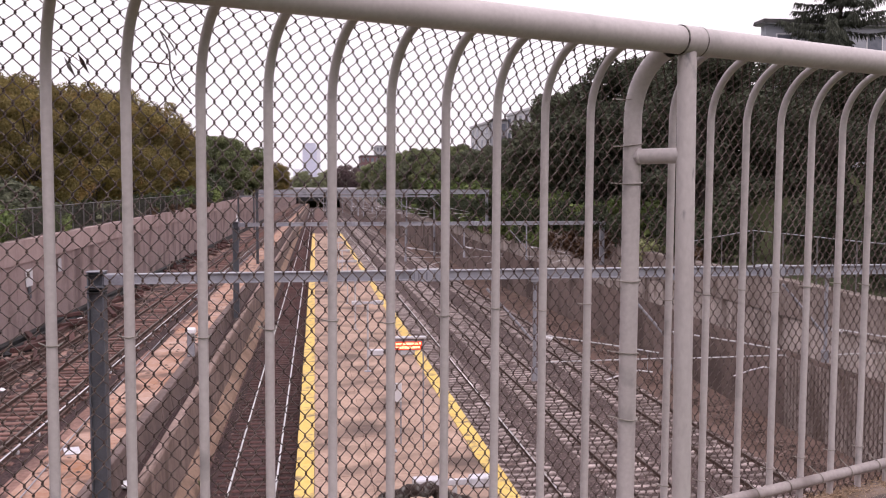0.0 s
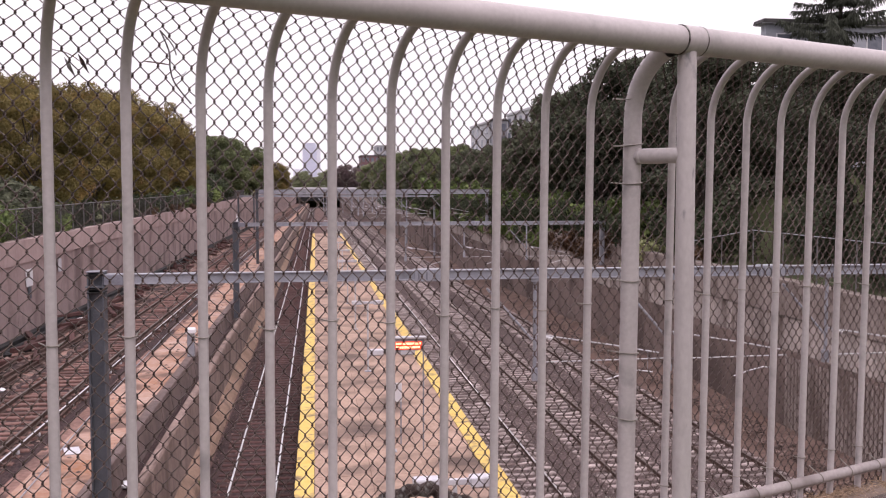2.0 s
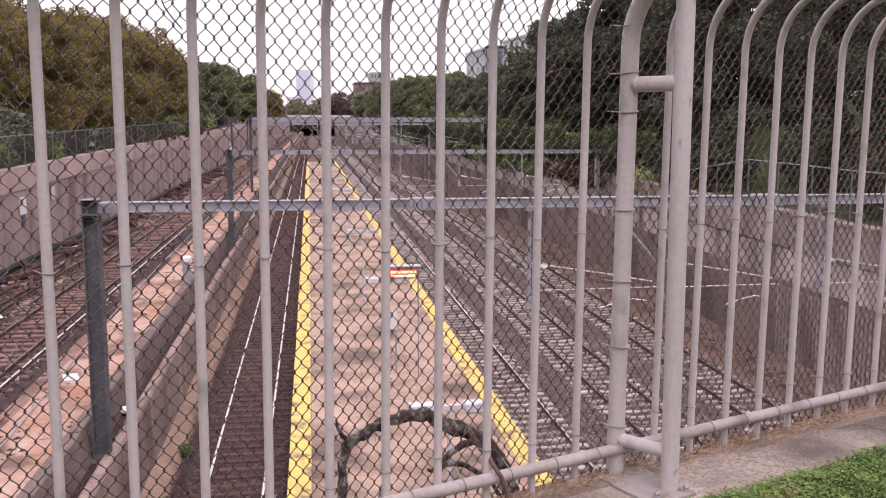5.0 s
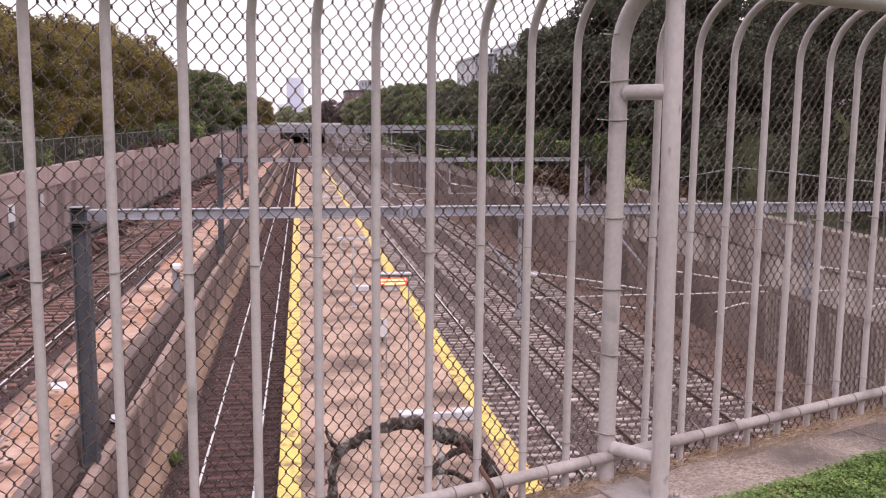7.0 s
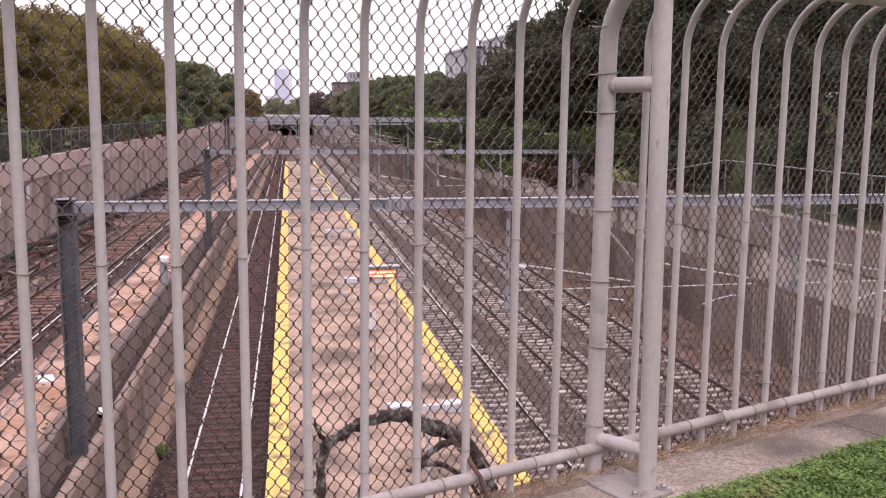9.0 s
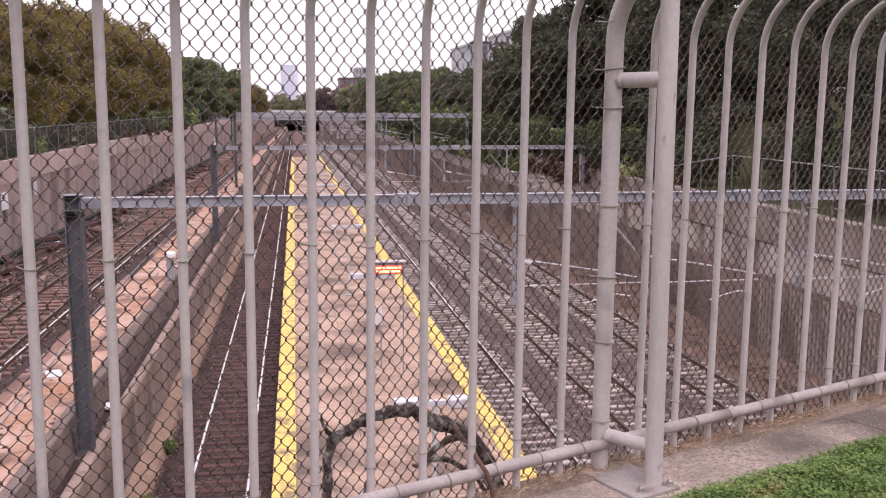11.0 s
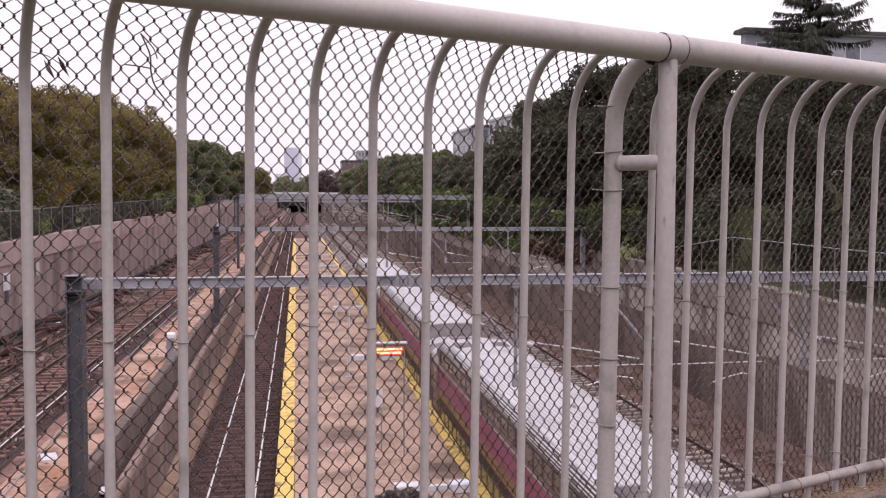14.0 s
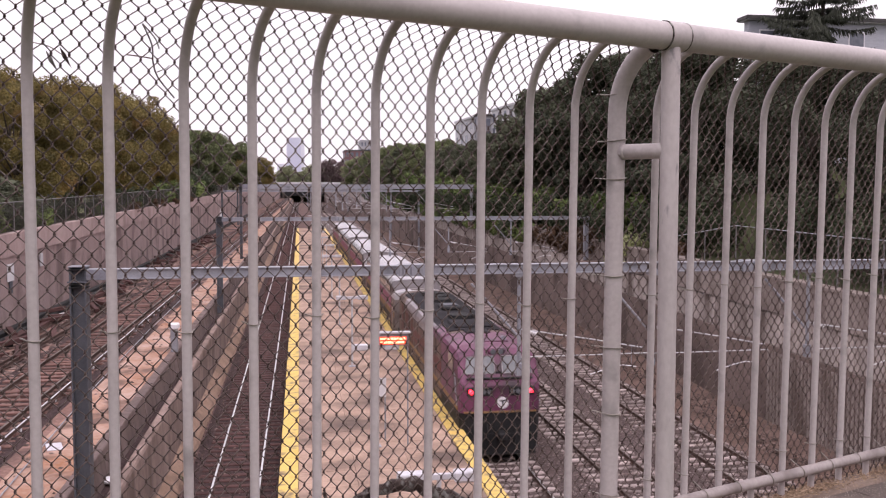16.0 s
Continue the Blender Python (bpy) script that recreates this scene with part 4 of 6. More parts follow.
    ring = ((1, 0), (0.31, 0.95), (-0.81, 0.59), (-0.81, -0.59), (0.31, -0.95))
    for c in range(cols):
        base, n = len(verts), 0
        for i in range(rows + 1):
            at_right = (i + c) % 2
            x = s_lo + (c + at_right) * W / 2 + sag[i, c + at_right] + (0.0018 if at_right else -0.0018)
            for part_z, side in ((-0.09, -1), (0.09, 1)):
                lz = min(max(lv[i] + part_z * HH, 0), lens[-1])
                d, z = np.interp(lz, lens, [p[0] for p in path]), np.interp(lz, lens, [p[1] for p in path])
                d += side * 0.0026 * (1 if at_right else -1)
                for ox, od in ring:
                    verts.append((x + ox * r, d + od * r, z))
                n += 1
        for i in range(n - 1):
            a = base + 5 * i
            for k in range(5):
                faces.append((a + k, a + (k + 1) % 5, a + 5 + (k + 1) % 5, a + 5 + k))
    part_mesh = raw("mesh_wire", verts, faces, WIRE, f, "dark weathered chain-link wire mesh", True)
    tagged(part_mesh, kind="stuff")
    verts, faces = [], []
    for i in range(rows + 1):
        for c in range(cols + 1):
            if (i + c) % 2:
                continue
            x, d, z = s_lo + c * W / 2 + sag[i, c], ds[i], zs[i]
            b = len(verts)
            h = 0.0095 + 0.0015 * math.sin(c * 7.3 + i)
            verts += [(x - 0.0037, d, z), (x, d - 0.0044, z), (x + 0.0037, d, z), (x, d + 0.0044, z), (x, d, z + h), (x, d, z - h)]
            for k in range(4):
                faces += [(b + k, b + (k + 1) % 4, b + 4), (b + (k + 1) % 4, b + k, b + 5)]
    tagged(raw("knot_wire", verts, faces, KNOT, f, "twisted knots of the wire mesh"), kind="stuff")


# ---- the train ----
def ribbed(pairs, rib=0.014, pitch=0.075):
    """An outline with small ribs along its straight pieces."""
    out = []
    for (x0, z0), (x1, z1) in zip(pairs, pairs[1:]):
        n = max(1, int(math.dist((x0, z0), (x1, z1)) / pitch))
        nx, nz = -(z1 - z0), (x1 - x0)
        ln = math.hypot(nx, nz)
        nx, nz = nx / ln * rib, nz / ln * rib
        for i in range(n):
            for f, up in ((0.0, 0), (0.22, 1), (0.62, 1), (0.84, 0)):
                t = (i + f) / n
                out.append((x0 + (x1 - x0) * t + nx * up, z0 + (z1 - z0) * t + nz * up))
    return out + [pairs[-1]]


# roof outlines from the shoulder to the middle, as half width and height
DECK = [(1.22, 4.03), (1.05, 4.07), (0.5, 4.11), (0.0, 4.12)]
SHOULDER = [(1.5, 3.83), (1.487, 3.88), (1.452, 3.93), (1.395, 3.97), (1.315, 4.005), (1.22, 4.03)]
LOWROOF = [(1.5, 3.10), (1.46, 3.36), (1.33, 3.50), (0.8, 3.60), (0.0, 3.63)]


def both_sides(half):
    """Right half to left half, as one line over the top."""
    return [(x, z) for x, z in half] + [(-x, z) for x, z in half[-2::-1]]


def make_wheelset(parent, y):
    for s in (-1, 1):
        bm = bmesh.new()
        bmesh.ops.create_cone(bm, cap_ends=True, segments=20, radius1=0.46, radius2=0.46, depth=0.13, matrix=Matrix.Translation((s * 0.7525, y, 0.465)) @ pose(0, 0, 0, 0, 90, 0))
        part("wheel", bm, RAIL_SIDE, parent)


def build_coach():
    c = thing("rail_coach", "stainless bilevel passenger coach with purple and yellow bands", "train coach", group="coaches of the train")
    L, D = 12.4, 10.45
    part("body", prism([(-1.49, 0.55), (-1.5, 0.8), (-1.5, 3.10), (1.5, 3.10), (1.5, 0.8), (1.49, 0.55)], -L, L), SIDE_GREY, c)
    part("upper_body", boxed(-1.5, 1.5, -D, D, 3.104, 3.83), SIDE_GREY, c)
    part("end_roof", prism(ribbed(both_sides(LOWROOF)[::-1], 0.008, 0.09) + [(1.4, 3.106), (-1.4, 3.106)], -L, L), ROOF_WHITE, c, "pale lower roof over the coach ends")
    roof = part("upper_roof", prism(ribbed(both_sides(DECK)[::-1], 0.026, 0.11) + [(1.1, 3.8), (-1.1, 3.8)], -D, D), ROOF_WHITE, c, "pale ribbed roof of the upper deck")
    for s in (-1, 1):
        # sloping panel from the upper roof down to the end roof
        bm = bmesh.new()
        high = [(1.48, 3.2)] + SHOULDER[:-1] + DECK[:]
        line = both_sides(high)
        top = [bm.verts.new((x * 0.995, s * (D + 0.004), z - 0.012)) for x, z in line]
        low = [bm.verts.new((x * 0.97, s * (D + 0.75), min(z, 3.63 - 0.09 * (x / 1.1) ** 2) - 0.03)) for x, z in line]
        for i in range(len(line) - 1):
            bm.faces.new((top[i], top[i + 1], low[i + 1], low[i]))
        bm.faces.new(top), bm.faces.new(low[::-1]), bm.faces.new((top[0], low[0], low[-1], top[-1]))
        bmesh.ops.recalc_face_normals(bm, faces=bm.faces)
        # shade on the sloping end is painted in as a darker grey
        part("deck_end", bm, GREY_END, c, "sloping end of the upper deck, grey for its shade")
    part("vent", boxed(0.05, 0.35, -1.9, -1.6, 4.11, 4.15, 0.01), SIDE_GREY, roof, "low grey roof vent")
    for s in (-1, 1):
        part("hatch", boxed(-0.45, 0.45, s * 11.75 - 0.3, s * 11.75 + 0.3, 3.60, 3.68, 0.02), SIDE_GREY, c)
    for s in (-1, 1):
        # the shoulder is darker than the flutes that stand on it
        part("shoulder", prism([(s * x, z) for x, z in SHOULDER] + [(s * 1.1, 3.85), (s * 1.2, 3.834)], -D, D), DARK_SIDE, c, "dark steel shoulder between the flutes")
        for (x0, z0), (x1, z1) in zip(SHOULDER, SHOULDER[1:]):
            ln = math.hypot(x1 - x0, z1 - z0)
            nx, nz = (z1 - z0) / ln, (x0 - x1) / ln
            outline = [(x0 + (x1 - x0) * f + nx * h, z0 + (z1 - z0) * f + nz * h) for f, h in ((0.25, -0.004), (0.36, 0.018), (0.72, 0.018), (0.83, -0.004))]
            part("flute", prism([(s * x, z) for x, z in outline], -D, D), STAINLESS, c, "bright steel flute under the roof edge")
        part("purple_band", boxed(s * 1.5, s * 1.514, -L + 2.3, L - 2.3, 2.36, 3.06), PURPLE, c, "purple band along the side")
        part("yellow_band", boxed(s * 1.5, s * 1.514, -L + 0.3, L - 0.3, 1.98, 2.30), BAND_YELLOW, c, "grimy yellow band along the side")
        # near-black lower side stands in for the shadow beside the platform
        part("lower_side", boxed(s * 1.5, s * 1.512, -L + 0.1, L - 0.1, 0.8, 1.96), DARK_SIDE, c, "lower side, dark for the shadow beside the platform")
        part("window_band", boxed(s * 1.5, s * 1.508, -D + 0.3, D - 0.3, 3.30, 3.76), DARK_SIDE, c)
        up, lo = None, None
        for i in range(22):
            y = -9.2 + i * 0.876
            if up is None:
                up = part("window", boxed(s * 1.496, s * 1.518, -0.36, 0.36, 3.33, 3.73, 0.004), GLASS, c, "dark upper deck window")
                lo = part("window", boxed(s * 1.496, s * 1.518, -0.33, 0.33, 1.2, 1.62, 0.004), GLASS, c, "dark lower deck window")
                up.location.y = lo.location.y = y
            else:
                again(up, "window", Matrix.Translation((0, y, 0)), c)
                again(lo, "window", Matrix.Translation((0, y, 0)), c)
        for y in (-11.2, 11.2):
            d = part("door", boxed(s * 1.494, s * 1.516, y - 0.55, y + 0.55, 1.25, 3.08, 0.01), SIDE_GREY, c, "steel side door")
            part("door_window", boxed(s * 1.508, s * 1.522, y - 0.3, y + 0.3, 2.2, 2.9, 0.004), GLASS, d)
            for k, mt in enumerate((BAND_YELLOW, PURPLE, DARK_SIDE, PURPLE)):
                part("stripe", boxed(s * 1.5, s * 1.517, y + (0.62 + k * 0.13) * (1 if y < 0 else -1) - 0.05, y + (0.62 + k * 0.13) * (1 if y < 0 else -1) + 0.05, 1.3, 3.05), mt, c, "upright coloured stripe beside the door")
    for s in (-1, 1):
        part("gangway", boxed(-0.55, 0.55, s * L, s * (L + 0.44), 1.2, 3.35, 0.04), BLACK, c, "black rubber gangway")
        part("truck", boxed(-1.15, 1.15, s * 9.2 - 1.5, s * 9.2 + 1.5, 0.35, 0.75, 0.05), BLACK, c)
        for dy in (-1.25, 1.25):
            make_wheelset(c, s * 9.2 + dy)
    part("underframe", boxed(-1.4, 1.4, -7, 7, 0.3, 0.6, 0.05), BLACK, c)
    return c


def loft(sections, mat, name, parent, label=""):
    """A body through sections (y, half width, bottom, top, shoulder drop)."""
    bm = bmesh.new()
    rows = []
    for y, w, zb, zt, sh in sections:
        pts = [(w, zb), (w, (zb + zt - sh) / 2), (w * 0.995, zt - sh), (w * 0.93, zt - sh * 0.5), (w * 0.74, zt - sh * 0.17), (w * 0.4, zt - sh * 0.03), (0, zt)]
        pts = pts + [(-x, z) for x, z in pts[-2::-1]]
        rows.append([bm.verts.new((x, y, z)) for x, z in pts])
    k = len(rows[0])
    for a, b in zip(rows, rows[1:]):
        for i in range(k):
            bm.faces.new((a[i], a[(i + 1) % k], b[(i + 1) % k], b[i]))
    bm.faces.new(rows[0]), bm.faces.new(rows[-1][::-1])
    bmesh.ops.recalc_face_normals(bm, faces=bm.faces)
    return part(name, bm, mat, parent, label)


def build_engine():
    e = thing("locomotive", "purple-nosed diesel locomotive with sooty black roof pushing the train", "locomotive")
    cab = loft([(-9.4, 1.34, 1.72, 2.66, 0.16), (-9.33, 1.42, 1.70, 2.80, 0.16), (-9.12, 1.47, 1.70, 2.90, 0.14), (-8.62, 1.46, 1.70, 3.66, 0.2), (-8.25, 1.47, 1.70, 3.83, 0.3),
                (-7.7, 1.49, 1.70, 3.92, 0.36), (-5.1, 1.49, 1.70, 3.93, 0.36)], NOSE_PURPLE, "cab", e, "faded magenta cab and nose")
    loft([(-5.1, 1.49, 1.3, 3.93, 0.36), (10.4, 1.49, 1.3, 3.93, 0.36)], HOOD_BROWN, "hood", e, "rusty brown-grey grimy engine hood")
    loft([(-9.38, 1.30, 0.95, 1.70, 0.05), (-9.1, 1.46, 0.9, 1.72, 0.05), (11.6, 1.46, 0.9, 1.72, 0.05)], BLACK, "underframe", e, "black underframe")
    part("yellow_line", boxed(-1.33, 1.33, -9.43, -9.40, 1.70, 1.76), BAND_YELLOW, cab, "thin yellow line under the nose")
    for s in (-1, 1):
        part("side_band", boxed(s * 1.482, s * 1.505, -5.1, 4.2, 2.2, 2.8), MAROON, e, "purple band along the hood")
        part("side_stripe", boxed(s * 1.482, s * 1.505, -9.0, 9.3, 1.74, 1.9), BAND_YELLOW, e, "grimy yellow stripe")
        part("shoulder", prism([(s * 1.495, 3.50), (s * 1.505, 3.56), (s * 1.42, 3.77), (s * 1.14, 3.90), (s * 1.1, 3.84)], -5.1, -2.6), NOSE_PURPLE, e, "faded magenta roof shoulder")
        for k in range(8):
            part("stripe_bar", boxed(s * 1.485, s * 1.508, 4.4 + k * 0.58, 4.68 + k * 0.58, 1.9, 3.4), (MAROON, HOOD_BROWN, DARK_SIDE, MAROON)[k % 4], e, "upright rusty stripe on the hood side")
        part("shoulder_panel", prism([(s * 1.495, 3.2), (s * 1.505, 3.56), (s * 1.42, 3.765), (s * 1.27, 3.845), (s * 1.2, 3.8)], -2.55, 7.5), HOOD_PALE, e, "paler worn panel along the hood shoulder")
        # windscreen pane on the slope
        bm = bmesh.new()
        q = [(s * 0.14, -9.035, 3.02), (s * 1.22, -9.035, 3.02), (s * 1.13, -8.72, 3.57), (s * 0.14, -8.72, 3.60)]
        a = [bm.verts.new((x, y - 0.02, z + 0.016)) for x, y, z in q]
        b = [bm.verts.new((x, y + 0.04, z - 0.02)) for x, y, z in q]
        bm.faces.new(a), bm.faces.new(b[::-1])
        for i in range(4):
            bm.faces.new((a[i], a[(i + 1) % 4], b[(i + 1) % 4], b[i]))
        bmesh.ops.recalc_face_normals(bm, faces=bm.faces)
        part("windscreen", bm, WINDSHIELD, cab, "pale reflecting windscreen pane")
        part("screen_seal", tube(bmesh.new(), [(x, y - 0.02, z + 0.016) for x, y, z in q + q[:1]], 0.022, 6), HOOD_PALE, cab, "pale worn window surround")
        part("side_window", boxed(s * 1.462, s * 1.497, -8.0, -6.9, 2.95, 3.5, 0.01), GLASS, cab)
        part("lamp_box", boxed(s * 0.30, s * 1.22, -9.425, -9.36, 2.30, 2.62, 0.02), BLACK, cab, "dark lamp panel on the nose")
        for x in (0.42, 0.62):
            bm = bmesh.new()
            bmesh.ops.create_cone(bm, cap_ends=True, segments=16, radius1=0.075, radius2=0.085, depth=0.05, matrix=Matrix.Translation((s * x, -9.43, 2.46)) @ pose(0, 0, 0, 90, 0, 0))
            part("headlight", bm, WINDSHIELD, cab, "unlit round headlight")
        bm = bmesh.new()
        bmesh.ops.create_uvsphere(bm, u_segments=14, v_segments=8, radius=0.085, matrix=Matrix.Translation((s * 1.08, -9.43, 2.46)))
        part("marker_lamp", bm, RED_LAMP, cab, "glowing red marker lamp")
        part("handrail", tube(bmesh.new(), [(s * 1.52, -9.0, 1.9), (s * 1.53, -8.6, 3.0)], 0.018, 6), GALV, e)
    bm = boxed(-0.34, 0.34, -8.66, -8.2, 3.64, 3.86, 0.07)
    part("headlight_housing", bm, NOSE_PURPLE, cab, "twin headlight housing above the windscreen")
    for x in (-0.14, 0.14):
        bm = bmesh.new()
        bmesh.ops.create_cone(bm, cap_ends=True, segments=16, radius1=0.09, radius2=0.1, depth=0.05, matrix=Matrix.Translation((x, -8.67, 3.75)) @ pose(0, 0, 0, 90, 0, 0))
        part("headlight", bm, WINDSHIELD, cab)
    bm = bmesh.new()
    bmesh.ops.create_cone(bm, cap_ends=True, segments=28, radius1=0.21, radius2=0.21, depth=0.02, matrix=Matrix.Translation((0.07, -9.412, 2.05)) @ pose(0, 0, 0, 90, 0, 0))
    badge = part("badge", bm, WHITE, cab, "round white badge with a dark mark")
    part("badge_mark", boxed(-0.06, 0.20, -9.43, -9.42, 2.10, 2.15), BLACK, badge)
    part("badge_mark", boxed(0.045, 0.095, -9.43, -9.42, 1.93, 2.10), BLACK, badge)
    part("roof_panel", boxed(-0.45, 0.7, -7.5, -5.6, 3.90, 3.955, 0.02), NOSE_PURPLE, cab, "raised panel on the cab roof")
    part("centre_post", boxed(-0.13, 0.13, -9.04, -8.98, 2.98, 3.1, 0.01), BLACK, cab)
    part("nose_ledge", boxed(-1.2, 1.2, -9.27, -9.14, 2.86, 2.92, 0.02), BLACK, cab, "dark ledge under the windscreen")
    part("plow", prism([(-1.25, 0.2), (-1.35, 0.95), (1.35, 0.95), (1.25, 0.2)], -9.45, -9.2), BLACK, e, "black pilot plow")
    part("coupler", boxed(-0.15, 0.15, -9.85, -9.3, 0.78, 1.05, 0.04), BLACK, e)
    for s in (-1, 1):
        part("hose", tube(bmesh.new(), spline([(s * 0.5, -9.44, 1.3), (s * 0.5, -9.6, 0.9), (s * 0.42, -9.55, 0.55)]), 0.03, 6), BLACK, e)
        part("step", boxed(s * 0.95, s * 1.4, -9.42, -9.1, 0.42, 0.47), DARK_STEEL, e)
    part("roof_deck", prism([(-1.30, 3.76), (-1.26, 3.85), (-1.05, 3.92), (-0.5, 3.97), (0.5, 3.97), (1.05, 3.92), (1.26, 3.85), (1.30, 3.76)], -4.6, 9.3), ROOF_BLACK, e, "sooty black roof deck")
    for y in (7.6, 6.2, 4.8, -1.2):
        bm = bmesh.new()
        bmesh.ops.create_cone(bm, cap_ends=True, segments=24, radius1=0.62, radius2=0.58, depth=0.2, matrix=Matrix.Translation((0, y, 4.02)))
        fan = part("roof_fan", bm, BLACK, e, "round black cooling fan housing")
        bm = bmesh.new()
        for k in range(-4, 5):
            h = math.sqrt(max(0.0, 0.55 ** 2 - (k * 0.12) ** 2))
            box(bm, k * 0.12 - 0.012, k * 0.12 + 0.012, y - h, y + h, 4.121, 4.14)
        part("fan_grille", bm, BLACK, fan)
    part("exhaust", boxed(-0.5, 0.5, 1.2, 2.6, 3.96, 4.14, 0.06), BLACK, e, "sooty exhaust stack")
    part("exhaust_mouth", boxed(-0.34, 0.34, 1.5, 2.3, 4.142, 4.2, 0.03), DARK_STEEL, e)
    part("roof_hatch", boxed(-0.8, 0.8, -4.2, -2.2, 3.96, 4.04, 0.04), ROOF_BLACK, e)
    part("roof_hatch", boxed(-0.55, 0.45, -5.5, -4.7, 3.92, 3.985, 0.03), ROOF_BLACK, e, "sooty roof hatch")
    part("horn", tube(bmesh.new(), [(0.55, -6.9, 4.02), (0.55, -7.4, 4.03)], [0.03, 0.09], 10), GALV, e)
    for s in (-1, 1):
        part("truck", boxed(-1.3, 1.3, s * 6.0 - 1.9, s * 6.0 + 1.9, 0.35, 0.9, 0.06), BLACK, e)
        for dy in (-1.35, 1.35):
            make_wheelset(e, s * 6.0 + dy)
    part("fuel_tank", boxed(-1.35, 1.35, -3.2, 3.2, 0.35, 0.95, 0.1), BLACK, e)
    return e


# ---- trees and shrubs ----
def leaf_cloud(name, blobs, count, size, mat, parent=None, seed=0, shell=0.55, flat=0.0):
    """Small bent leaf sprays scattered through the outer part of many clumps."""
    rng = np.random.default_rng(seed)
    b = np.array(blobs, float)
    weight = (b[:, 3] * b[:, 4] + b[:, 3] * b[:, 5] + b[:, 4] * b[:, 5])
    pick = rng.choice(len(b), count, p=weight / weight.sum())
    d = rng.normal(size=(count, 3))
    d /= np.linalg.norm(d, axis=1)[:, None]
    rad = shell + (1.08 - shell) * rng.random(count) ** 0.6
    pos = b[pick, :3] + d * b[pick, 3:6] * rad[:, None]
    nrm = d + rng.normal(scale=0.7, size=(count, 3)) + np.array((0, 0, 0.35))
    nrm /= np.linalg.norm(nrm, axis=1)[:, None]
    tan = np.cross(nrm, rng.normal(size=(count, 3)))
    tan /= np.linalg.norm(tan, axis=1)[:, None]
    bit = np.cross(nrm, tan)
    sz = size * rng.uniform(0.55, 1.35, count)[:, None]
    droop = nrm * sz * rng.uniform(-0.35, 0.35, count)[:, None]
    v = np.stack([pos - tan * sz * 0.5 - bit * sz * 0.16, pos - bit * sz * 0.42 + droop * 0.5, pos + tan * sz * 0.55 + droop, pos + bit * sz * 0.42 + droop * 0.4, pos - tan * sz * 0.3 + bit * sz * 0.3], axis=1)
    me = bpy.data.meshes.new(name)
    me.vertices.add(count * 5)
    me.vertices.foreach_set("co", v.reshape(-1))
    me.loops.add(count * 5)
    me.loops.foreach_set("vertex_index", np.arange(count * 5, dtype=np.int32))
    me.polygons.add(count)
    me.polygons.foreach_set("loop_start", np.arange(count, dtype=np.int32) * 5)
    me.polygons.foreach_set("loop_total", np.full(count, 5, np.int32))
    me.update()
    me.validate()
    me.materials.append(mat)
    ob = new(name, me)
    ob.parent = parent
    return ob


def build_tree(label, mat, height, spread, seed, count=9000, size=0.34, low=0.22, name="tree", group="trees along the cutting"):
    rnd = random.Random(seed)
    t = thing(name, label, "tree", group=group)
    trunk = bmesh.new()
    lean = [(rnd.uniform(-0.25, 0.25) * i, rnd.uniform(-0.25, 0.25) * i, height * 0.62 * i / 5) for i in range(6)]
    tube(trunk, lean, [0.32, 0.27, 0.23, 0.18, 0.13, 0.08], 9)
    blobs = []
    for i in range(64):
        a, h = rnd.uniform(0, 6.283), rnd.uniform(low, 0.93)
        reach = spread * math.sqrt(max(0.03, 1 - ((h - 0.5) / 0.5) ** 2)) * rnd.uniform(0.35, 0.9)
        r = rnd.uniform(0.13, 0.24) * spread
        blobs.append((reach * math.cos(a), reach * math.sin(a), h * height, r * rnd.uniform(0.9, 1.3), r * rnd.uniform(0.9, 1.3), r * rnd.uniform(0.6, 0.95)))
    for bl in blobs[::3]:
        start = Vector(lean[min(4, max(1, int(bl[2] / height * 4)))])
        tube(trunk, [start, (start + Vector(bl[:3])) / 2 + Vector((0, 0, 0.3)), Vector(bl[:3])], [0.09, 0.06, 0.025], 6)
    part("trunk", trunk, BARK, t)
    leaf_cloud("crown", blobs, count, size, mat, t, seed)
    return t


def build_shrub(label, mat, r, h, seed, count=2200, size=0.2, name="shrub", group="shrubs above the cutting"):
    rnd = random.Random(seed)
    t = thing(name, label, "shrub", group=group)
    blobs = [(rnd.uniform(-1, 1) * r * 0.7, rnd.uniform(-1, 1) * r * 0.7, h * rnd.uniform(0.2, 0.8), r * rnd.uniform(0.25, 0.5), r * rnd.uniform(0.25, 0.5), h * rnd.uniform(0.14, 0.3)) for _ in range(18)]
    stems = bmesh.new()
    for bl in blobs[::2]:
        tube(stems, [(bl[0] * 0.2, bl[1] * 0.2, 0), (bl[0] * 0.7, bl[1] * 0.7, bl[2] * 0.6), bl[:3]], [0.03, 0.02, 0.01], 5)
    part("stem", stems, BARK, t)
    leaf_cloud("leaves", blobs, count, size, mat, t, seed, 0.4)
    return t


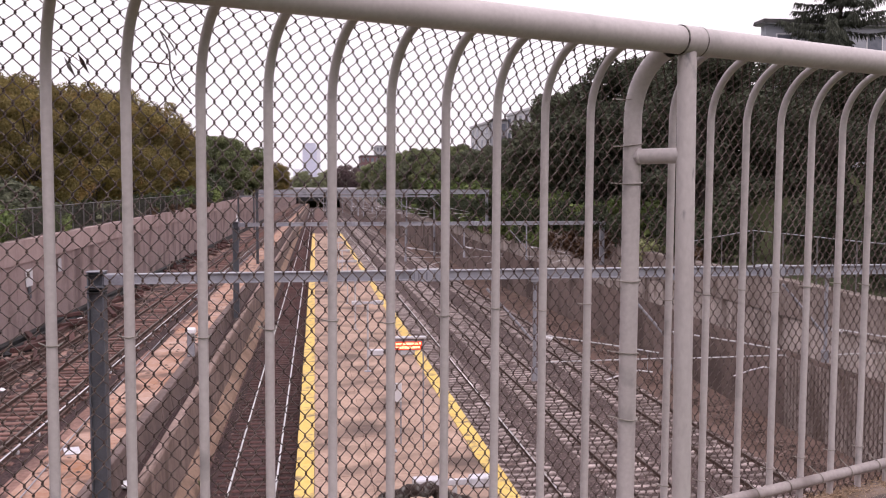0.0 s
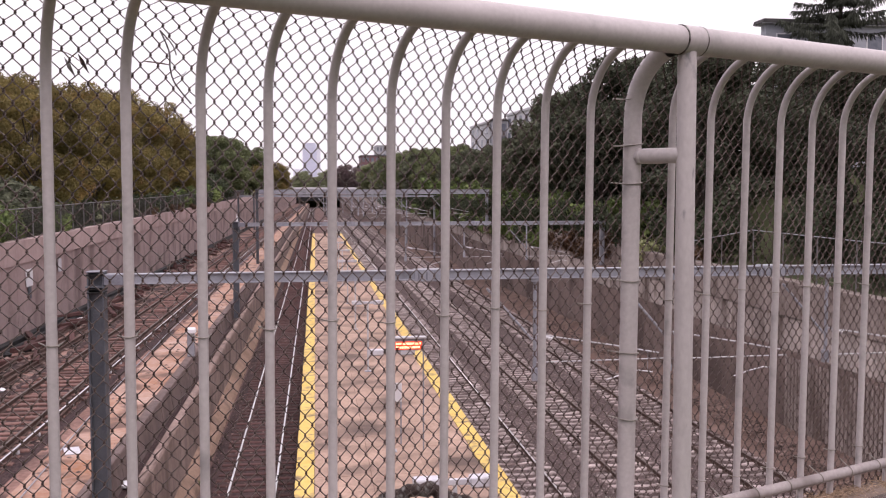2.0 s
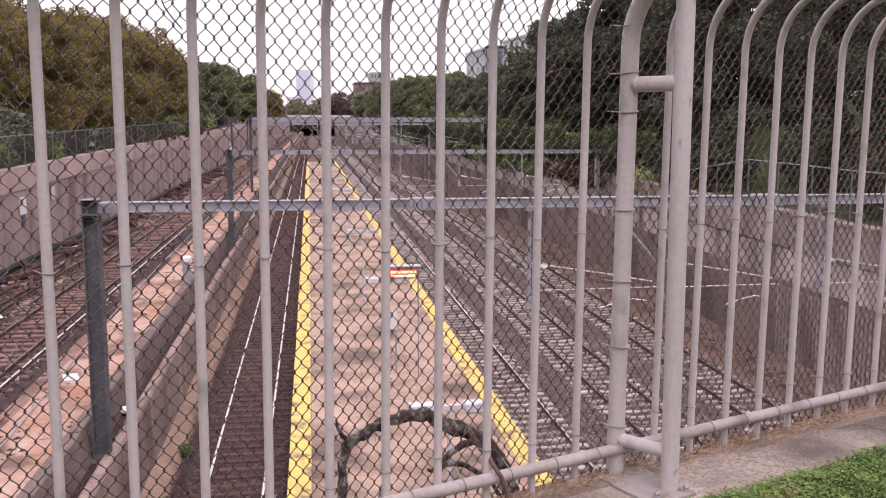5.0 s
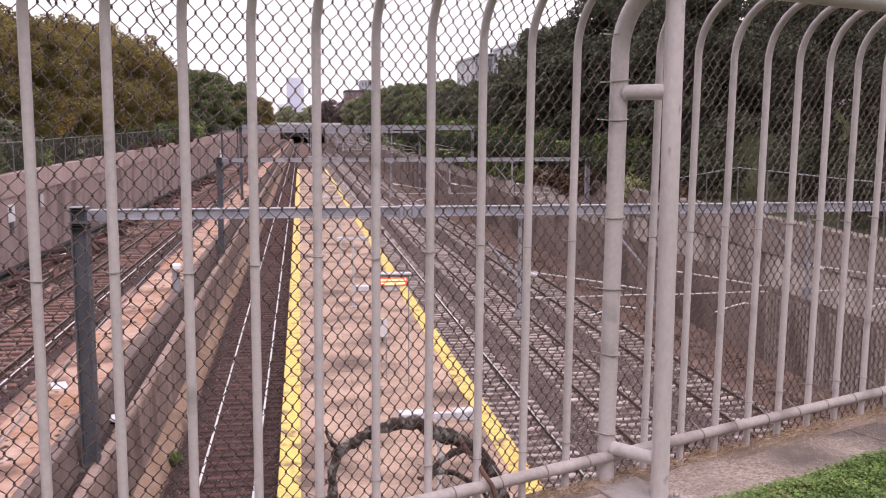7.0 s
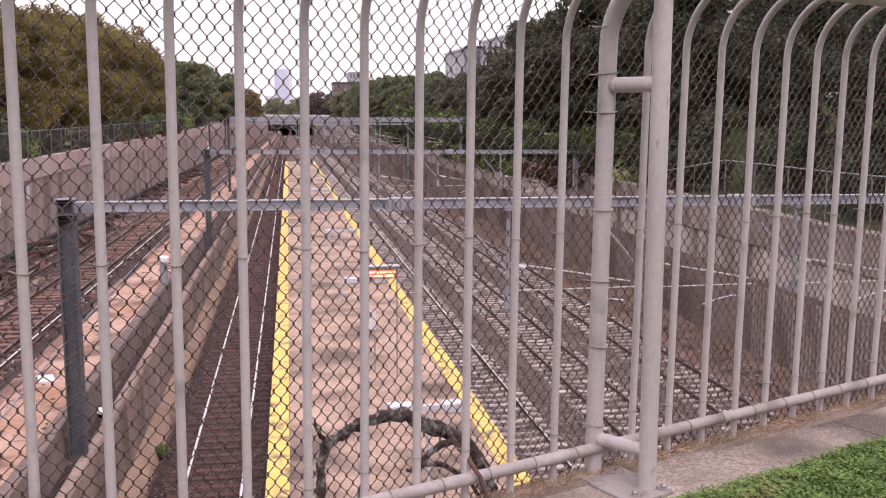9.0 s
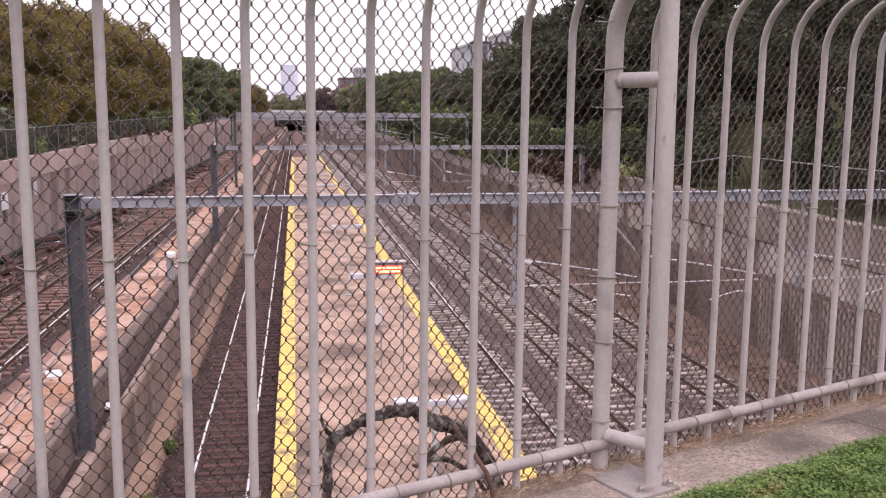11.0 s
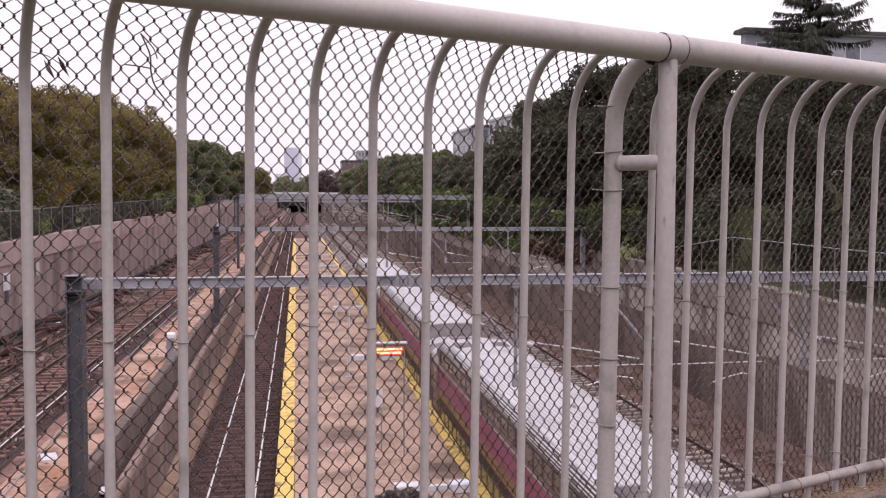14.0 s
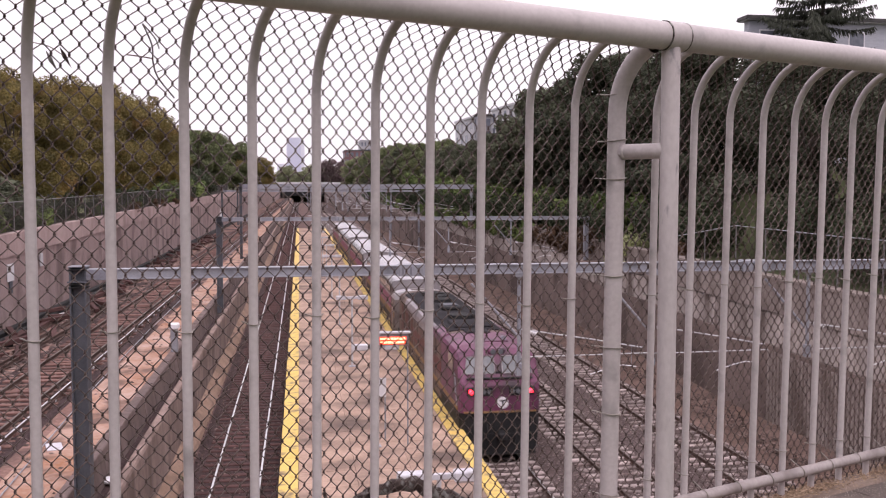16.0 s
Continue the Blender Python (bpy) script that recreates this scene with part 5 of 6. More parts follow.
def build_fir(m):
    rng = random.Random(8)
    t = thing("fir_tree", "tall dark fir with drooping tiered branches", "tree", m)
    H = 25.0
    part("trunk", tube(bmesh.new(), [(0, 0, 0), (0, 0, H * 0.5), (0, 0, H)], [0.35, 0.2, 0.03], 9), BARK, t)
    limbs = bmesh.new()
    verts, faces = [], []
    for tier in range(27):
        z = 2.5 + tier * 0.84
        reach = (H - z) * 0.43 + 0.3
        for k in range(6):
            a = rng.uniform(0, 6.283)
            r = reach * rng.uniform(0.65, 1.1)
            pts = [Vector((math.cos(a) * r * f, math.sin(a) * r * f, z - r * 0.22 * f + r * 0.24 * f * f)) for f in (0, 0.35, 0.7, 1.0)]
            tube(limbs, pts, [0.06, 0.045, 0.025, 0.01], 4, False)
            across = Vector((-math.sin(a), math.cos(a), 0))
            for i in range(int(34 + r * 48)):
                f = rng.uniform(0.08, 1.0)
                p = Vector((math.cos(a) * r * f, math.sin(a) * r * f, z - r * 0.22 * f + r * 0.24 * f * f + 0.05))
                w = (1 - f) * 0.9 + 0.2
                u = rng.uniform(-1, 1)
                p += across * u * w
                ln, b = rng.uniform(0.25, 0.75), len(verts)
                o = (across * u * 0.8 + Vector((math.cos(a) * 0.5, math.sin(a) * 0.5, -rng.uniform(0.4, 2.4)))).normalized() * ln
                side = Vector((rng.uniform(-1, 1), rng.uniform(-1, 1), rng.uniform(-0.5, 0.5))).normalized() * 0.05
                verts += [p - side, p + side, p + o * 0.7 + side * 0.8, p + o]
                faces.append((b, b + 1, b + 2, b + 3))
    part("bough", limbs, BARK, t)
    raw("foliage", verts, faces, NEEDLE, t, "drooping dark needle sprays")


def build_vegetation():
    autumn = [build_tree("broad olive-brown autumn tree above the retaining wall", LEAF_AUTUMN, 13.0, 6.2, 11 + i, 46000, 0.185, low=0.10) for i in range(3)]
    green = [build_tree("rounded dark green tree above the cutting", LEAF_GREEN, 13.0, 5.8, 21 + i, 20000, 0.30) for i in range(2)]
    dark = [build_tree("dense dark green tree on the wooded bank", LEAF_DARK, 12.0, 4.6, 31 + i, 26000, 0.22, low=0.04) for i in range(3)]
    mid = [build_tree("grey-green tree on the wooded bank, lightened for haze", LEAF_MID, 12.0, 4.8, 51 + i, 22000, 0.26, low=0.04) for i in range(2)]
    hazy = [build_tree("far yellow-green tree at the end of the cutting, paled for haze", LEAF_HAZY, 13.0, 5.8, 61, 9000, 0.42)]
    rusty = [build_tree("far brownish-purple autumn tree", LEAF_PLUM, 13.0, 5.4, 62, 9000, 0.40)]
    rnd = random.Random(5)

    def put(kinds, x, y, top, ground, height, k):
        s = (top - ground) / height
        src = kinds[k % len(kinds)]
        m = pose(x, y, ground, 0, 0, rnd.uniform(0, 360)) @ Matrix.Diagonal((s, s, s, 1))
        if src not in placed:
            src.matrix_world = m
            placed.append(src)
        else:
            o = copy_thing(src, m)
            o.matrix_world = m
    placed = []
    k = 0
    for x, y, top in ((-24, 64, 17.9), (-30, 76, 20.9), (-23, 82, 19.2), (-22, 97, 20.9), (-31, 100, 22.2), (-21.5, 112, 21.5), (-20.5, 127, 22.0), (-29, 130, 23.7), (-21, 143, 20.9), (-36, 84, 21.7), (-38, 112, 24), (-27, 52, 16.2)):
        put(autumn, x, y, top, 7.2 + rise(y), 13.0, k)
        k += 1
    for x, y, top in ((-19.5, 192, 21.8), (-18.5, 206, 21.9), (-20, 222, 20.5), (-26, 200, 22.0), (-18, 250, 19.8), (-20, 285, 20.8), (-21, 320, 21.0), (-17, 360, 20.5), (-16, 420, 21.5), (-17, 500, 22.5)):
        put(green if y < 240 else autumn, x, y, top, 7.2 + rise(y), 13.0, k)
        k += 1
    for y in range(26, 350, 8):
        for row, x in enumerate((23.6, 28.5, 33.5)):
            yy, xx = y + rnd.uniform(-2.5, 2.5), x + rnd.uniform(-1.2, 1.2) + (4 if row and y < 60 else 0)
            slope = np.interp(yy, [26, 58, 66, 75, 84, 90, 98, 112, 130, 150, 220, 280, 350], [0.184, 0.182, 0.172, 0.154, 0.136, 0.120, 0.088, 0.066, 0.056, 0.050, 0.045, 0.040, 0.033])
            top = 9.6 + slope * yy * (rnd.uniform(0.93, 1.02) if yy < 150 else rnd.uniform(0.8, 1.1))
            ground = 6.6 + rise(yy) + (xx - 22) * 0.3
            put(dark if yy < 78 else mid if yy < 150 or rnd.random() < 0.4 else green, xx, yy, top, ground, 12.5, k)
            k += 1
    for i in range(40):
        y = rnd.uniform(360, 620)
        x = (-75 + 165 * i / 40) * y / 500 + rnd.uniform(-3, 3)
        if -22 < x < 26:
            x, y = x * 800 / y, 800 + (y - 360) * 0.5
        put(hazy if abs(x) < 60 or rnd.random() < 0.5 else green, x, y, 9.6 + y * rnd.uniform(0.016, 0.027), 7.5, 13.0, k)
        k += 1
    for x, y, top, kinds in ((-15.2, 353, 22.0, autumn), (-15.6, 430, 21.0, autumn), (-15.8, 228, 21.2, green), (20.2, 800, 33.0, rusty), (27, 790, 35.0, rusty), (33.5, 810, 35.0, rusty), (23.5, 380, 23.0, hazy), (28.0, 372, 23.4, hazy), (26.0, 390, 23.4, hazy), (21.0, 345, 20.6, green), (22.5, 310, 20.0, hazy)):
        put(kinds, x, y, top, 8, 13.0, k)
        k += 1
    put(mid, -29.5, 60, 18.5, 7.4, 12.5, 0)
    put(mid, -34, 69, 20.0, 7.5, 12.5, 1)
    shrub_g = build_shrub("leafy green shrub above the retaining wall", LEAF_BRIGHT, 1.6, 2.2, 41)
    shrub_d = build_shrub("dark ivy-like shrub over the wall top", LEAF_IVY, 1.8, 2.4, 42, 3200, 0.15)
    spots_g = [(20.6, 58, 7.4, 1.0), (20.2, 66, 7.2, 0.9), (20.8, 78, 7.2, 1.3), (20.4, 90, 7.3, 1.4), (20.5, 104, 7.4, 1.5), (21, 120, 7.6, 1.8), (21, 136, 7.8, 2.0), (-15.2, 44, 7.2, 0.9), (-15.4, 47.5, 7.2, 1.0),
               (-15, 104, 8.0, 1.0), (-15, 118, 8.1, 1.2), (-14.8, 133, 8.3, 1.3), (21.2, 155, 8, 2.2)]
    spots_d = [(20.2, 44, 6.4, 1.0), (20.6, 49, 6.6, 1.2), (20.0, 61.5, 6.6, 1.2), (20.2, 72, 6.8, 1.2), (20, 84, 6.8, 1.3), (20, 97, 7.0, 1.3), (21.5, 38, 6.4, 1.3), (21.5, 31, 6.3, 1.2), (21.5, 25, 6.2, 1.2), (-15.6, 41, 7.2, 1.2),
               (-16.5, 51, 7.3, 0.8), (-17, 56, 7.3, 0.7), (-17.5, 62, 7.4, 0.7), (-14.9, 92, 7.9, 0.9), (-14.7, 111, 8.0, 0.9), (-14.8, 126, 8.1, 1.0), (-14.9, 150, 8.3, 1.4)]
    for i in range(24):
        y = 58 + i * 5.2
        if i % 3 and i < 18:
            continue
        spots_d.append((-18.5 - rnd.uniform(0, 6 if i % 2 else 19) * min(1.0, 150 / y), y, 7.3 + 0.8 * rise(y), rnd.uniform(1.9, 2.6) if y > 130 else rnd.uniform(0.5, 0.9)))
    for y in range(56, 200, 6):
        spots_d.append((18.95 + rnd.uniform(-0.2, 0.5), y + rnd.uniform(-2, 2), 6.0 + rise(y), rnd.uniform(0.9, 1.3)))
        spots_g.append((20.8 + rnd.uniform(-0.4, 0.6), y + rnd.uniform(-2, 2), 6.5 + rise(y), rnd.uniform(0.9, 1.5)))
    for y in range(74, 260, 4):
        (spots_g if y % 3 else spots_d).append((18.5 + rnd.uniform(-0.1, 0.3), y + rnd.uniform(-1.5, 1.5), 4.9 + 0.75 * rise(y), rnd.uniform(0.8, 1.15)))
    for y in range(54, 150, 5):
        spots_d.append((-15.0 + rnd.uniform(-0.5, 0.1), y + rnd.uniform(-2, 2), 7.15 + rise(y), rnd.uniform(0.45, 0.75)))
        if y % 3 == 0:
            spots_g.append((-14.7, y + 1.5, 7.2 + rise(y), rnd.uniform(0.4, 0.65)))
    for x, y, size in ((-3.95, 23.5, 0.13), (-3.85, 27.3, 0.17), (-3.9, 27.9, 0.10), (-4.0, 31.5, 0.12)):
        spots_g.append((x, y, -0.12, size))
    grey = build_shrub("grey-green bush at the park edge", LEAF_MID, 1.6, 2.2, 45, 3600, 0.16)
    grey.matrix_world = pose(-17.4, 53, 7.3, 0, 0, 40) @ Matrix.Diagonal((1.5, 1.5, 1.25, 1))
    for x, y, size in ((-19.5, 58, 1.5), (-17.0, 57.5, 1.0), (-22, 63, 1.7)):
        copy_thing(grey, pose(x, y, 7.3, 0, 0, 70 * x) @ Matrix.Diagonal((size, size, size * 0.8, 1)))
    shrub_r = build_shrub("rusty brown shrub trailing over the wall top", LEAF_RUST, 1.5, 2.0, 44)
    spots_r = [(18.9, 57.5, 5.5, 0.9), (18.75, 61, 5.4, 1.0), (18.9, 65, 5.6, 0.9), (18.8, 71, 5.6, 0.8), (19.2, 45, 6.1, 0.6), (-14.2, 84, 7.7, 0.5), (-14.2, 93, 7.8, 0.55), (-14.15, 99, 7.9, 0.5), (-14.2, 108, 8.0, 0.5), (-14.2, 121, 8.1, 0.6)]
    for src, spots in ((shrub_g, spots_g), (shrub_d, spots_d), (shrub_r, spots_r)):
        for i, (x, y, z, s) in enumerate(spots):
            m = pose(x, y, z - 0.1, 0, 0, rnd.uniform(0, 360)) @ Matrix.Diagonal((s, s, s, 1))
            if i == 0:
                src.matrix_world = m
            else:
                o = copy_thing(src, m)
                o.matrix_world = m
    pale = build_shrub("pale yellow-green flowering bush on the wall top", LEAF_PALE, 1.35, 2.2, 43, 3200, 0.15, "bush", "")
    pale.matrix_world = Matrix.Translation((18.9, 51.6, 4.95))
    build_fir(pose(45.2, 76, 11.0))


# ---- buildings in the distance ----
def build_block(name, label, x0, x1, y0, y1, z0, z1, wall, cols, rows, roof, win=0.55, parent=None):
    b = thing(name, label, "building")
    part("wall", boxed(x0, x1, y0, y1, z0, z1), wall, b)
    part("roof", boxed(x0 - 0.3, x1 + 0.3, y0 - 0.3, y1 + 0.3, z1, z1 + 0.5), roof, b)
    w, h = (x1 - x0) / cols, (z1 - z0) / rows
    first = None
    for i in range(cols):
        for j in range(rows):
            m = Matrix.Translation((x0 + (i + 0.5) * w, y0, z0 + (j + 0.5) * h))
            if first is None:
                first = part("window", boxed(-w * win / 2, w * win / 2, -0.06, 0.1, -h * 0.3, h * 0.3), WINDOW_BAND, b)
                first.matrix_local = m
            else:
                again(first, "window", m, b)
    side = None
    n = max(2, int((y1 - y0) / 4))
    for i in range(n):
        for j in range(rows):
            m = Matrix.Translation((x0, y0 + (i + 0.5) * (y1 - y0) / n, z0 + (j + 0.5) * h))
            if side is None:
                side = part("window", boxed(-0.06, 0.1, -1.0, 1.0, -h * 0.3, h * 0.3), WINDOW_BAND, b)
                side.matrix_local = m
            else:
                again(side, "window", m, b)
    return b


def build_buildings():
    t = build_block("office_tower", "office tower on the horizon, hazed to pale lilac", -19, 3, 1500, 1530, 0, 91, HAZE_WALL, 6, 22, HAZE_WALL, 0.0)
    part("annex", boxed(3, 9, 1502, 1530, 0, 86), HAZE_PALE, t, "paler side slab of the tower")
    build_block("low_block", "far city block beside the tower, paled for haze", -36, -20, 1600, 1620, 0, 52, HAZE_PALE, 4, 10, HAZE_PALE, 0.0)
    build_block("brick_building", "far red brick building above the trees", 21, 34, 430, 450, 8, 27.2, BRICK_FAR, 6, 6, SHINGLE)
    build_block("glass_block", "far blue-grey block behind the brick building", 34, 43, 520, 540, 8, 36.5, GREY_WALL, 5, 8, GREY_WALL)
    a = build_block("apartment_block", "pale apartment block stepping up the wooded bank", 0, 12, 0, 19.5, 8, 26.4, PALE_WALL, 4, 6, PALE_WALL)
    a.matrix_world = pose(40.7, 216, 0, 0, 0, 3.2)
    # shaded wall of the pale building, its shade put into a grey block
    a = build_block("grey_block", "grey block for the shaded wall between the pale blocks", 41.0, 44.6, 214, 226, 10, 26.6, GREY_WALL, 2, 6, SHINGLE)
    a = build_block("white_block", "pale apartment block above the wooded bank", 0, 12, 0, 22, 8, 27.7, PALE_WALL, 4, 6, PALE_WALL)
    a.matrix_world = pose(46.1, 192, 0, 0, 0, 4.2)
    h = thing("house", "blue-grey house with a low dark roof behind the fir", "house")
    part("wall", boxed(40.4, 62, 80, 80.9, 11, 24.85), HOUSE_WALL, h)
    part("soffit", boxed(39.9, 62.6, 79.4, 81.2, 24.86, 24.93), PALE_WALL, h, "pale soffit under the eaves")
    part("roof", prism([(39.8, 24.94), (39.9, 25.27), (62.4, 25.27), (62.5, 24.94)], 79.3, 81.3), SHINGLE, h)
    for x in (42.2, 46.6, 51.0, 55.4):
        w = part("window", boxed(x - 0.7, x + 0.7, 79.93, 80.05, 22.0, 24.0), WINDOW_BAND, h)
        part("window_frame", boxed(x - 0.82, x + 0.82, 79.95, 80.02, 21.88, 24.12), WHITE, w)


# ---- small things ----
def mesh_fence(name, label, x, ys, z_of, height, gap=0.16, wire=0.005):
    f = thing(name, label, "fence")
    y0, y1 = ys
    post = None
    n = int((y1 - y0) / 2.6)
    for i in range(n + 1):
        y = y0 + i * 2.6
        m = Matrix.Translation((x, y, z_of(y)))
        if post is None:
            post = part("post", tube(bmesh.new(), [(0, 0, -0.1), (0, 0, height)], 0.03, 8), FENCE_POST_FAR, f)
            post.matrix_local = m
        else:
            again(post, "post", m, f)
    for i in range(n):
        a, b = y0 + i * 2.6, y0 + (i + 1) * 2.6
        part("top_rail", tube(bmesh.new(), [(x, a, z_of(a) + height), (x, b, z_of(b) + height)], 0.022, 6), FENCE_POST_FAR if x < 0 else GALV, f)
    verts, faces = [], []
    y = y0
    while y < y1 - height:
        for s in (0, 1):
            a, b = (y, y + height) if s else (y + height, y)
            p, q = Vector((x, a, z_of(a) + 0.03)), Vector((x, b, z_of(b) + height))
            k = len(verts)
            for v in (p, q):
                verts += [v + Vector((0, -wire, 0)), v + Vector((wire, wire * 0.7, 0)), v + Vector((-wire, wire * 0.7, 0))]
            for i in range(3):
                faces.append((k + i, k + (i + 1) % 3, k + 3 + (i + 1) % 3, k + 3 + i))
        y += gap
    tagged(raw("mesh_wire", verts, faces, FENCE_MESH_FAR, f), kind="stuff")
    return f


def build_small():
    mesh_fence("chain_link_fence", "chain-link fence along the top of the park wall", LEFT_X - 0.15, (36, 190), lambda y: 7.25 + rise(y), 1.5)
    mesh_fence("wire_fence", "low wire fence along the wooded wall top", RIGHT_X + 0.35, (17.3, 38.2), lambda y: 6.12 + rise(y), 1.82, 0.2, 0.0025)
    sr = thing("sloping_rail", "grey pipe rail sloping down from the end of the wire fence", "rail")
    part("rail", tube(bmesh.new(), [(RIGHT_X + 0.35, 38.15, 8.03), (RIGHT_X + 0.3, 44.5, 7.25), (RIGHT_X + 0.3, 46.5, 7.1)], 0.024, 8), GALV, sr)
    for y, z in ((41.2, 7.65), (46.4, 7.1)):
        part("post", tube(bmesh.new(), [(RIGHT_X + 0.33, y, 6.1), (RIGHT_X + 0.33, y, z)], 0.024, 8), FENCE_POST_FAR, sr)
    # dead limb beyond the mesh
    limb = thing("dead_branch", "dead lichen-covered branch arching beyond the fence", "branch", FENCE)
    main = spline([(1.40, 3.12, 7.85), (1.42, 3.14, 8.04), (1.434, 3.16, 8.21), (1.467, 3.18, 8.345), (1.535, 3.18, 8.383), (1.627, 3.18, 8.417), (1.722, 3.18, 8.428), (1.818, 3.18, 8.418), (1.918, 3.18, 8.36), (2.02, 3.18, 8.312), (2.103, 3.18, 8.255), (2.20, 3.17, 8.125), (2.23, 3.15, 8.0), (2.25, 3.14, 7.85)], 6)
    rr = random.Random(2)
    part("limb", tube(bmesh.new(), [p + Vector((rr.uniform(-1, 1), rr.uniform(-1, 1), rr.uniform(-1, 1))) * 0.006 for p in main],
                      [(0.014 + 0.025 * i / len(main)) * rr.uniform(0.80, 1.2) for i in range(len(main))], 10), DEAD, limb, "", True)

    def side(pts, r0, r1, mat=DEAD):
        q = spline(pts, 6)
        part("side_branch", tube(bmesh.new(), [p + Vector((rr.uniform(-1, 1), 0, rr.uniform(-1, 1))) * 0.003 for p in q], [r0 + (r1 - r0) * i / len(q) for i in range(len(q))], 8), mat, limb, "", True)
    side([(1.477, 3.17, 8.375), (1.44, 3.16, 8.40), (1.414, 3.16, 8.462)], 0.012, 0.006)
    side([(2.05, 3.15, 8.275), (1.99, 3.13, 8.283), (1.928, 3.12, 8.272), (1.86, 3.12, 8.225), (1.83, 3.11, 8.15), (1.82, 3.1, 8.03), (1.815, 3.1, 7.85)], 0.017, 0.010)
    side([(1.85, 3.1, 8.225), (1.90, 3.1, 8.222), (1.96, 3.1, 8.20), (2.05, 3.1, 8.14), (2.12, 3.1, 8.06), (2.2, 3.12, 7.9)], 0.013, 0.009)
    side([(1.85, 3.1, 8.215), (1.81, 3.09, 8.212), (1.78, 3.09, 8.222)], 0.011, 0.007, TWIG)
    side([(1.93, 3.02, 8.375), (1.926, 2.95, 8.345), (1.934, 2.89, 8.31), (1.944, 2.828, 8.262), (1.972, 2.822, 8.197), (1.978, 2.82, 8.155), (1.99, 2.815, 8.105)], 0.011, 0.007, TWIG)
    side([(1.57, 3.09, 7.85), (1.575, 3.09, 8.03), (1.578, 3.09, 8.15), (1.585, 3.09, 8.20)], 0.026, 0.018)
    # twigs caught in the mesh
    tw = thing("caught_twig", "thin bare twig caught in the fence mesh", "twig", FENCE)
    part("stem", tube(bmesh.new(), spline([(0.714, 2.90, 10.10), (0.743, 2.91, 10.04), (0.748, 2.92, 9.99), (0.765, 2.93, 9.945), (0.814, 2.93, 9.885)]), 0.0024, 6), DEAD, tw)
    part("side_twig", tube(bmesh.new(), spline([(0.748, 2.92, 10.0), (0.71, 2.92, 10.004), (0.671, 2.92, 10.006)]), 0.002, 5), TWIG, tw)
    part("side_twig", tube(bmesh.new(), spline([(0.714, 2.90, 10.10), (0.75, 2.90, 10.06), (0.765, 2.91, 10.03)]), 0.0022, 5), DEAD, tw)
    part("side_twig", tube(bmesh.new(), spline([(0.76, 2.93, 9.96), (0.79, 2.93, 9.975), (0.80, 2.93, 9.985)]), 0.0014, 5), DEAD, tw)
    tl = thing("dry_leaf_spray", "small dry leaf spray caught in the fence mesh", "twig", FENCE)
    part("stem", tube(bmesh.new(), spline([(0.406, 2.91, 10.02), (0.45, 2.91, 10.012), (0.49, 2.92, 9.99)]), 0.0014, 5), TWIG, tl)
    for x, z in ((0.492, 9.985), (0.454, 9.972)):
        raw("leaf", [(x - 0.012, 2.92, z + 0.03), (x + 0.004, 2.916, z + 0.01), (x + 0.02, 2.92, z - 0.03), (x - 0.004, 2.924, z)], [(0, 1, 2, 3)], DEAD, tl)
    # grass and straw
    rng = np.random.default_rng(6)
    verts, faces = [], []
    for i in range(110000):
        x, y = rng.uniform(1.9, 5.6) if i < 70000 else rng.uniform(-7.0, 1.9), 2.487 - abs(rng.normal(0, 0.40)) + rng.normal(0, 0.018)
        if y < 1.4:
            continue
        edge = 0.5 + 0.5 * min(1, max(0, 2.487 - y) / 0.12)
        tall = 0.5 + 0.9 * (0.5 + noise.noise((x * 7, y * 7, 2)))
        a = rng.uniform(0, 6.283)
        c, sn = math.cos(a), math.sin(a)
        b = len(verts)
        if i % 5 < 3:
            h, s = rng.uniform(0.004, 0.042) * edge * tall, rng.uniform(0.004, 0.010)
            tz = rng.uniform(-0.004, 0.004)
            z = WALK_Z + 0.01 + h
            verts += [(x - c * s, y - sn * s, z - tz), (x + sn * s * 0.7, y - c * s * 0.7, z + 0.002), (x + c * s, y + sn * s, z + tz), (x - sn * s * 0.7, y + c * s * 0.7, z + 0.001)]
        else:
            h, s, lean_out = rng.uniform(0.012, 0.036) * edge * tall, rng.uniform(0.0009, 0.0018), rng.uniform(0.005, 0.03)
            z = WALK_Z + 0.005
            verts += [(x - sn * s, y + c * s, z), (x + sn * s, y - c * s, z), (x + c * lean_out * 0.5 + sn * s, y + sn * lean_out * 0.5 - c * s, z + h * 0.8), (x + c * lean_out, y + sn * lean_out, z + h)]
        faces.append((b, b + 1, b + 2, b + 3))
    g = raw("clover_grass", verts, faces, CLOVER)
    g.matrix_world = FENCE
    tagged(g, "short green clover and grass edging the path", "grass", kind="stuff")
    verts, faces = [], []
    for _ in range(24000):
        x = rng.uniform(-1.5, 6.0)
        y = 2.885 + rng.normal(0, 0.034)
        if noise.noise((x * 2.5, 0.3, 7)) < rng.uniform(-0.9, 0.35):
            continue
        a, ln = rng.normal(0.25, 1.2), rng.uniform(0.008, 0.036)
        if x < 2.7 and rng.random() < 0.25:
            continue
        c, sn = math.cos(a) * ln / 2, math.sin(a) * ln / 2
        z = WALK_Z + 0.022 + abs(rng.normal(0, 0.008))
        b = len(verts)
        verts += [(x - c, y - sn, z - 0.004), (x + c, y + sn, z + rng.uniform(-0.003, 0.008)), (x + c - sn * 0.05, y + sn + c * 0.05 + 0.0006, z + 0.001), (x - c - sn * 0.05, y - sn + c * 0.05 + 0.0006, z - 0.003)]
        faces.append((b, b + 1, b + 2, b + 3))
    s = raw("dry_straw", verts, faces, STRAW)
    s.matrix_world = FENCE
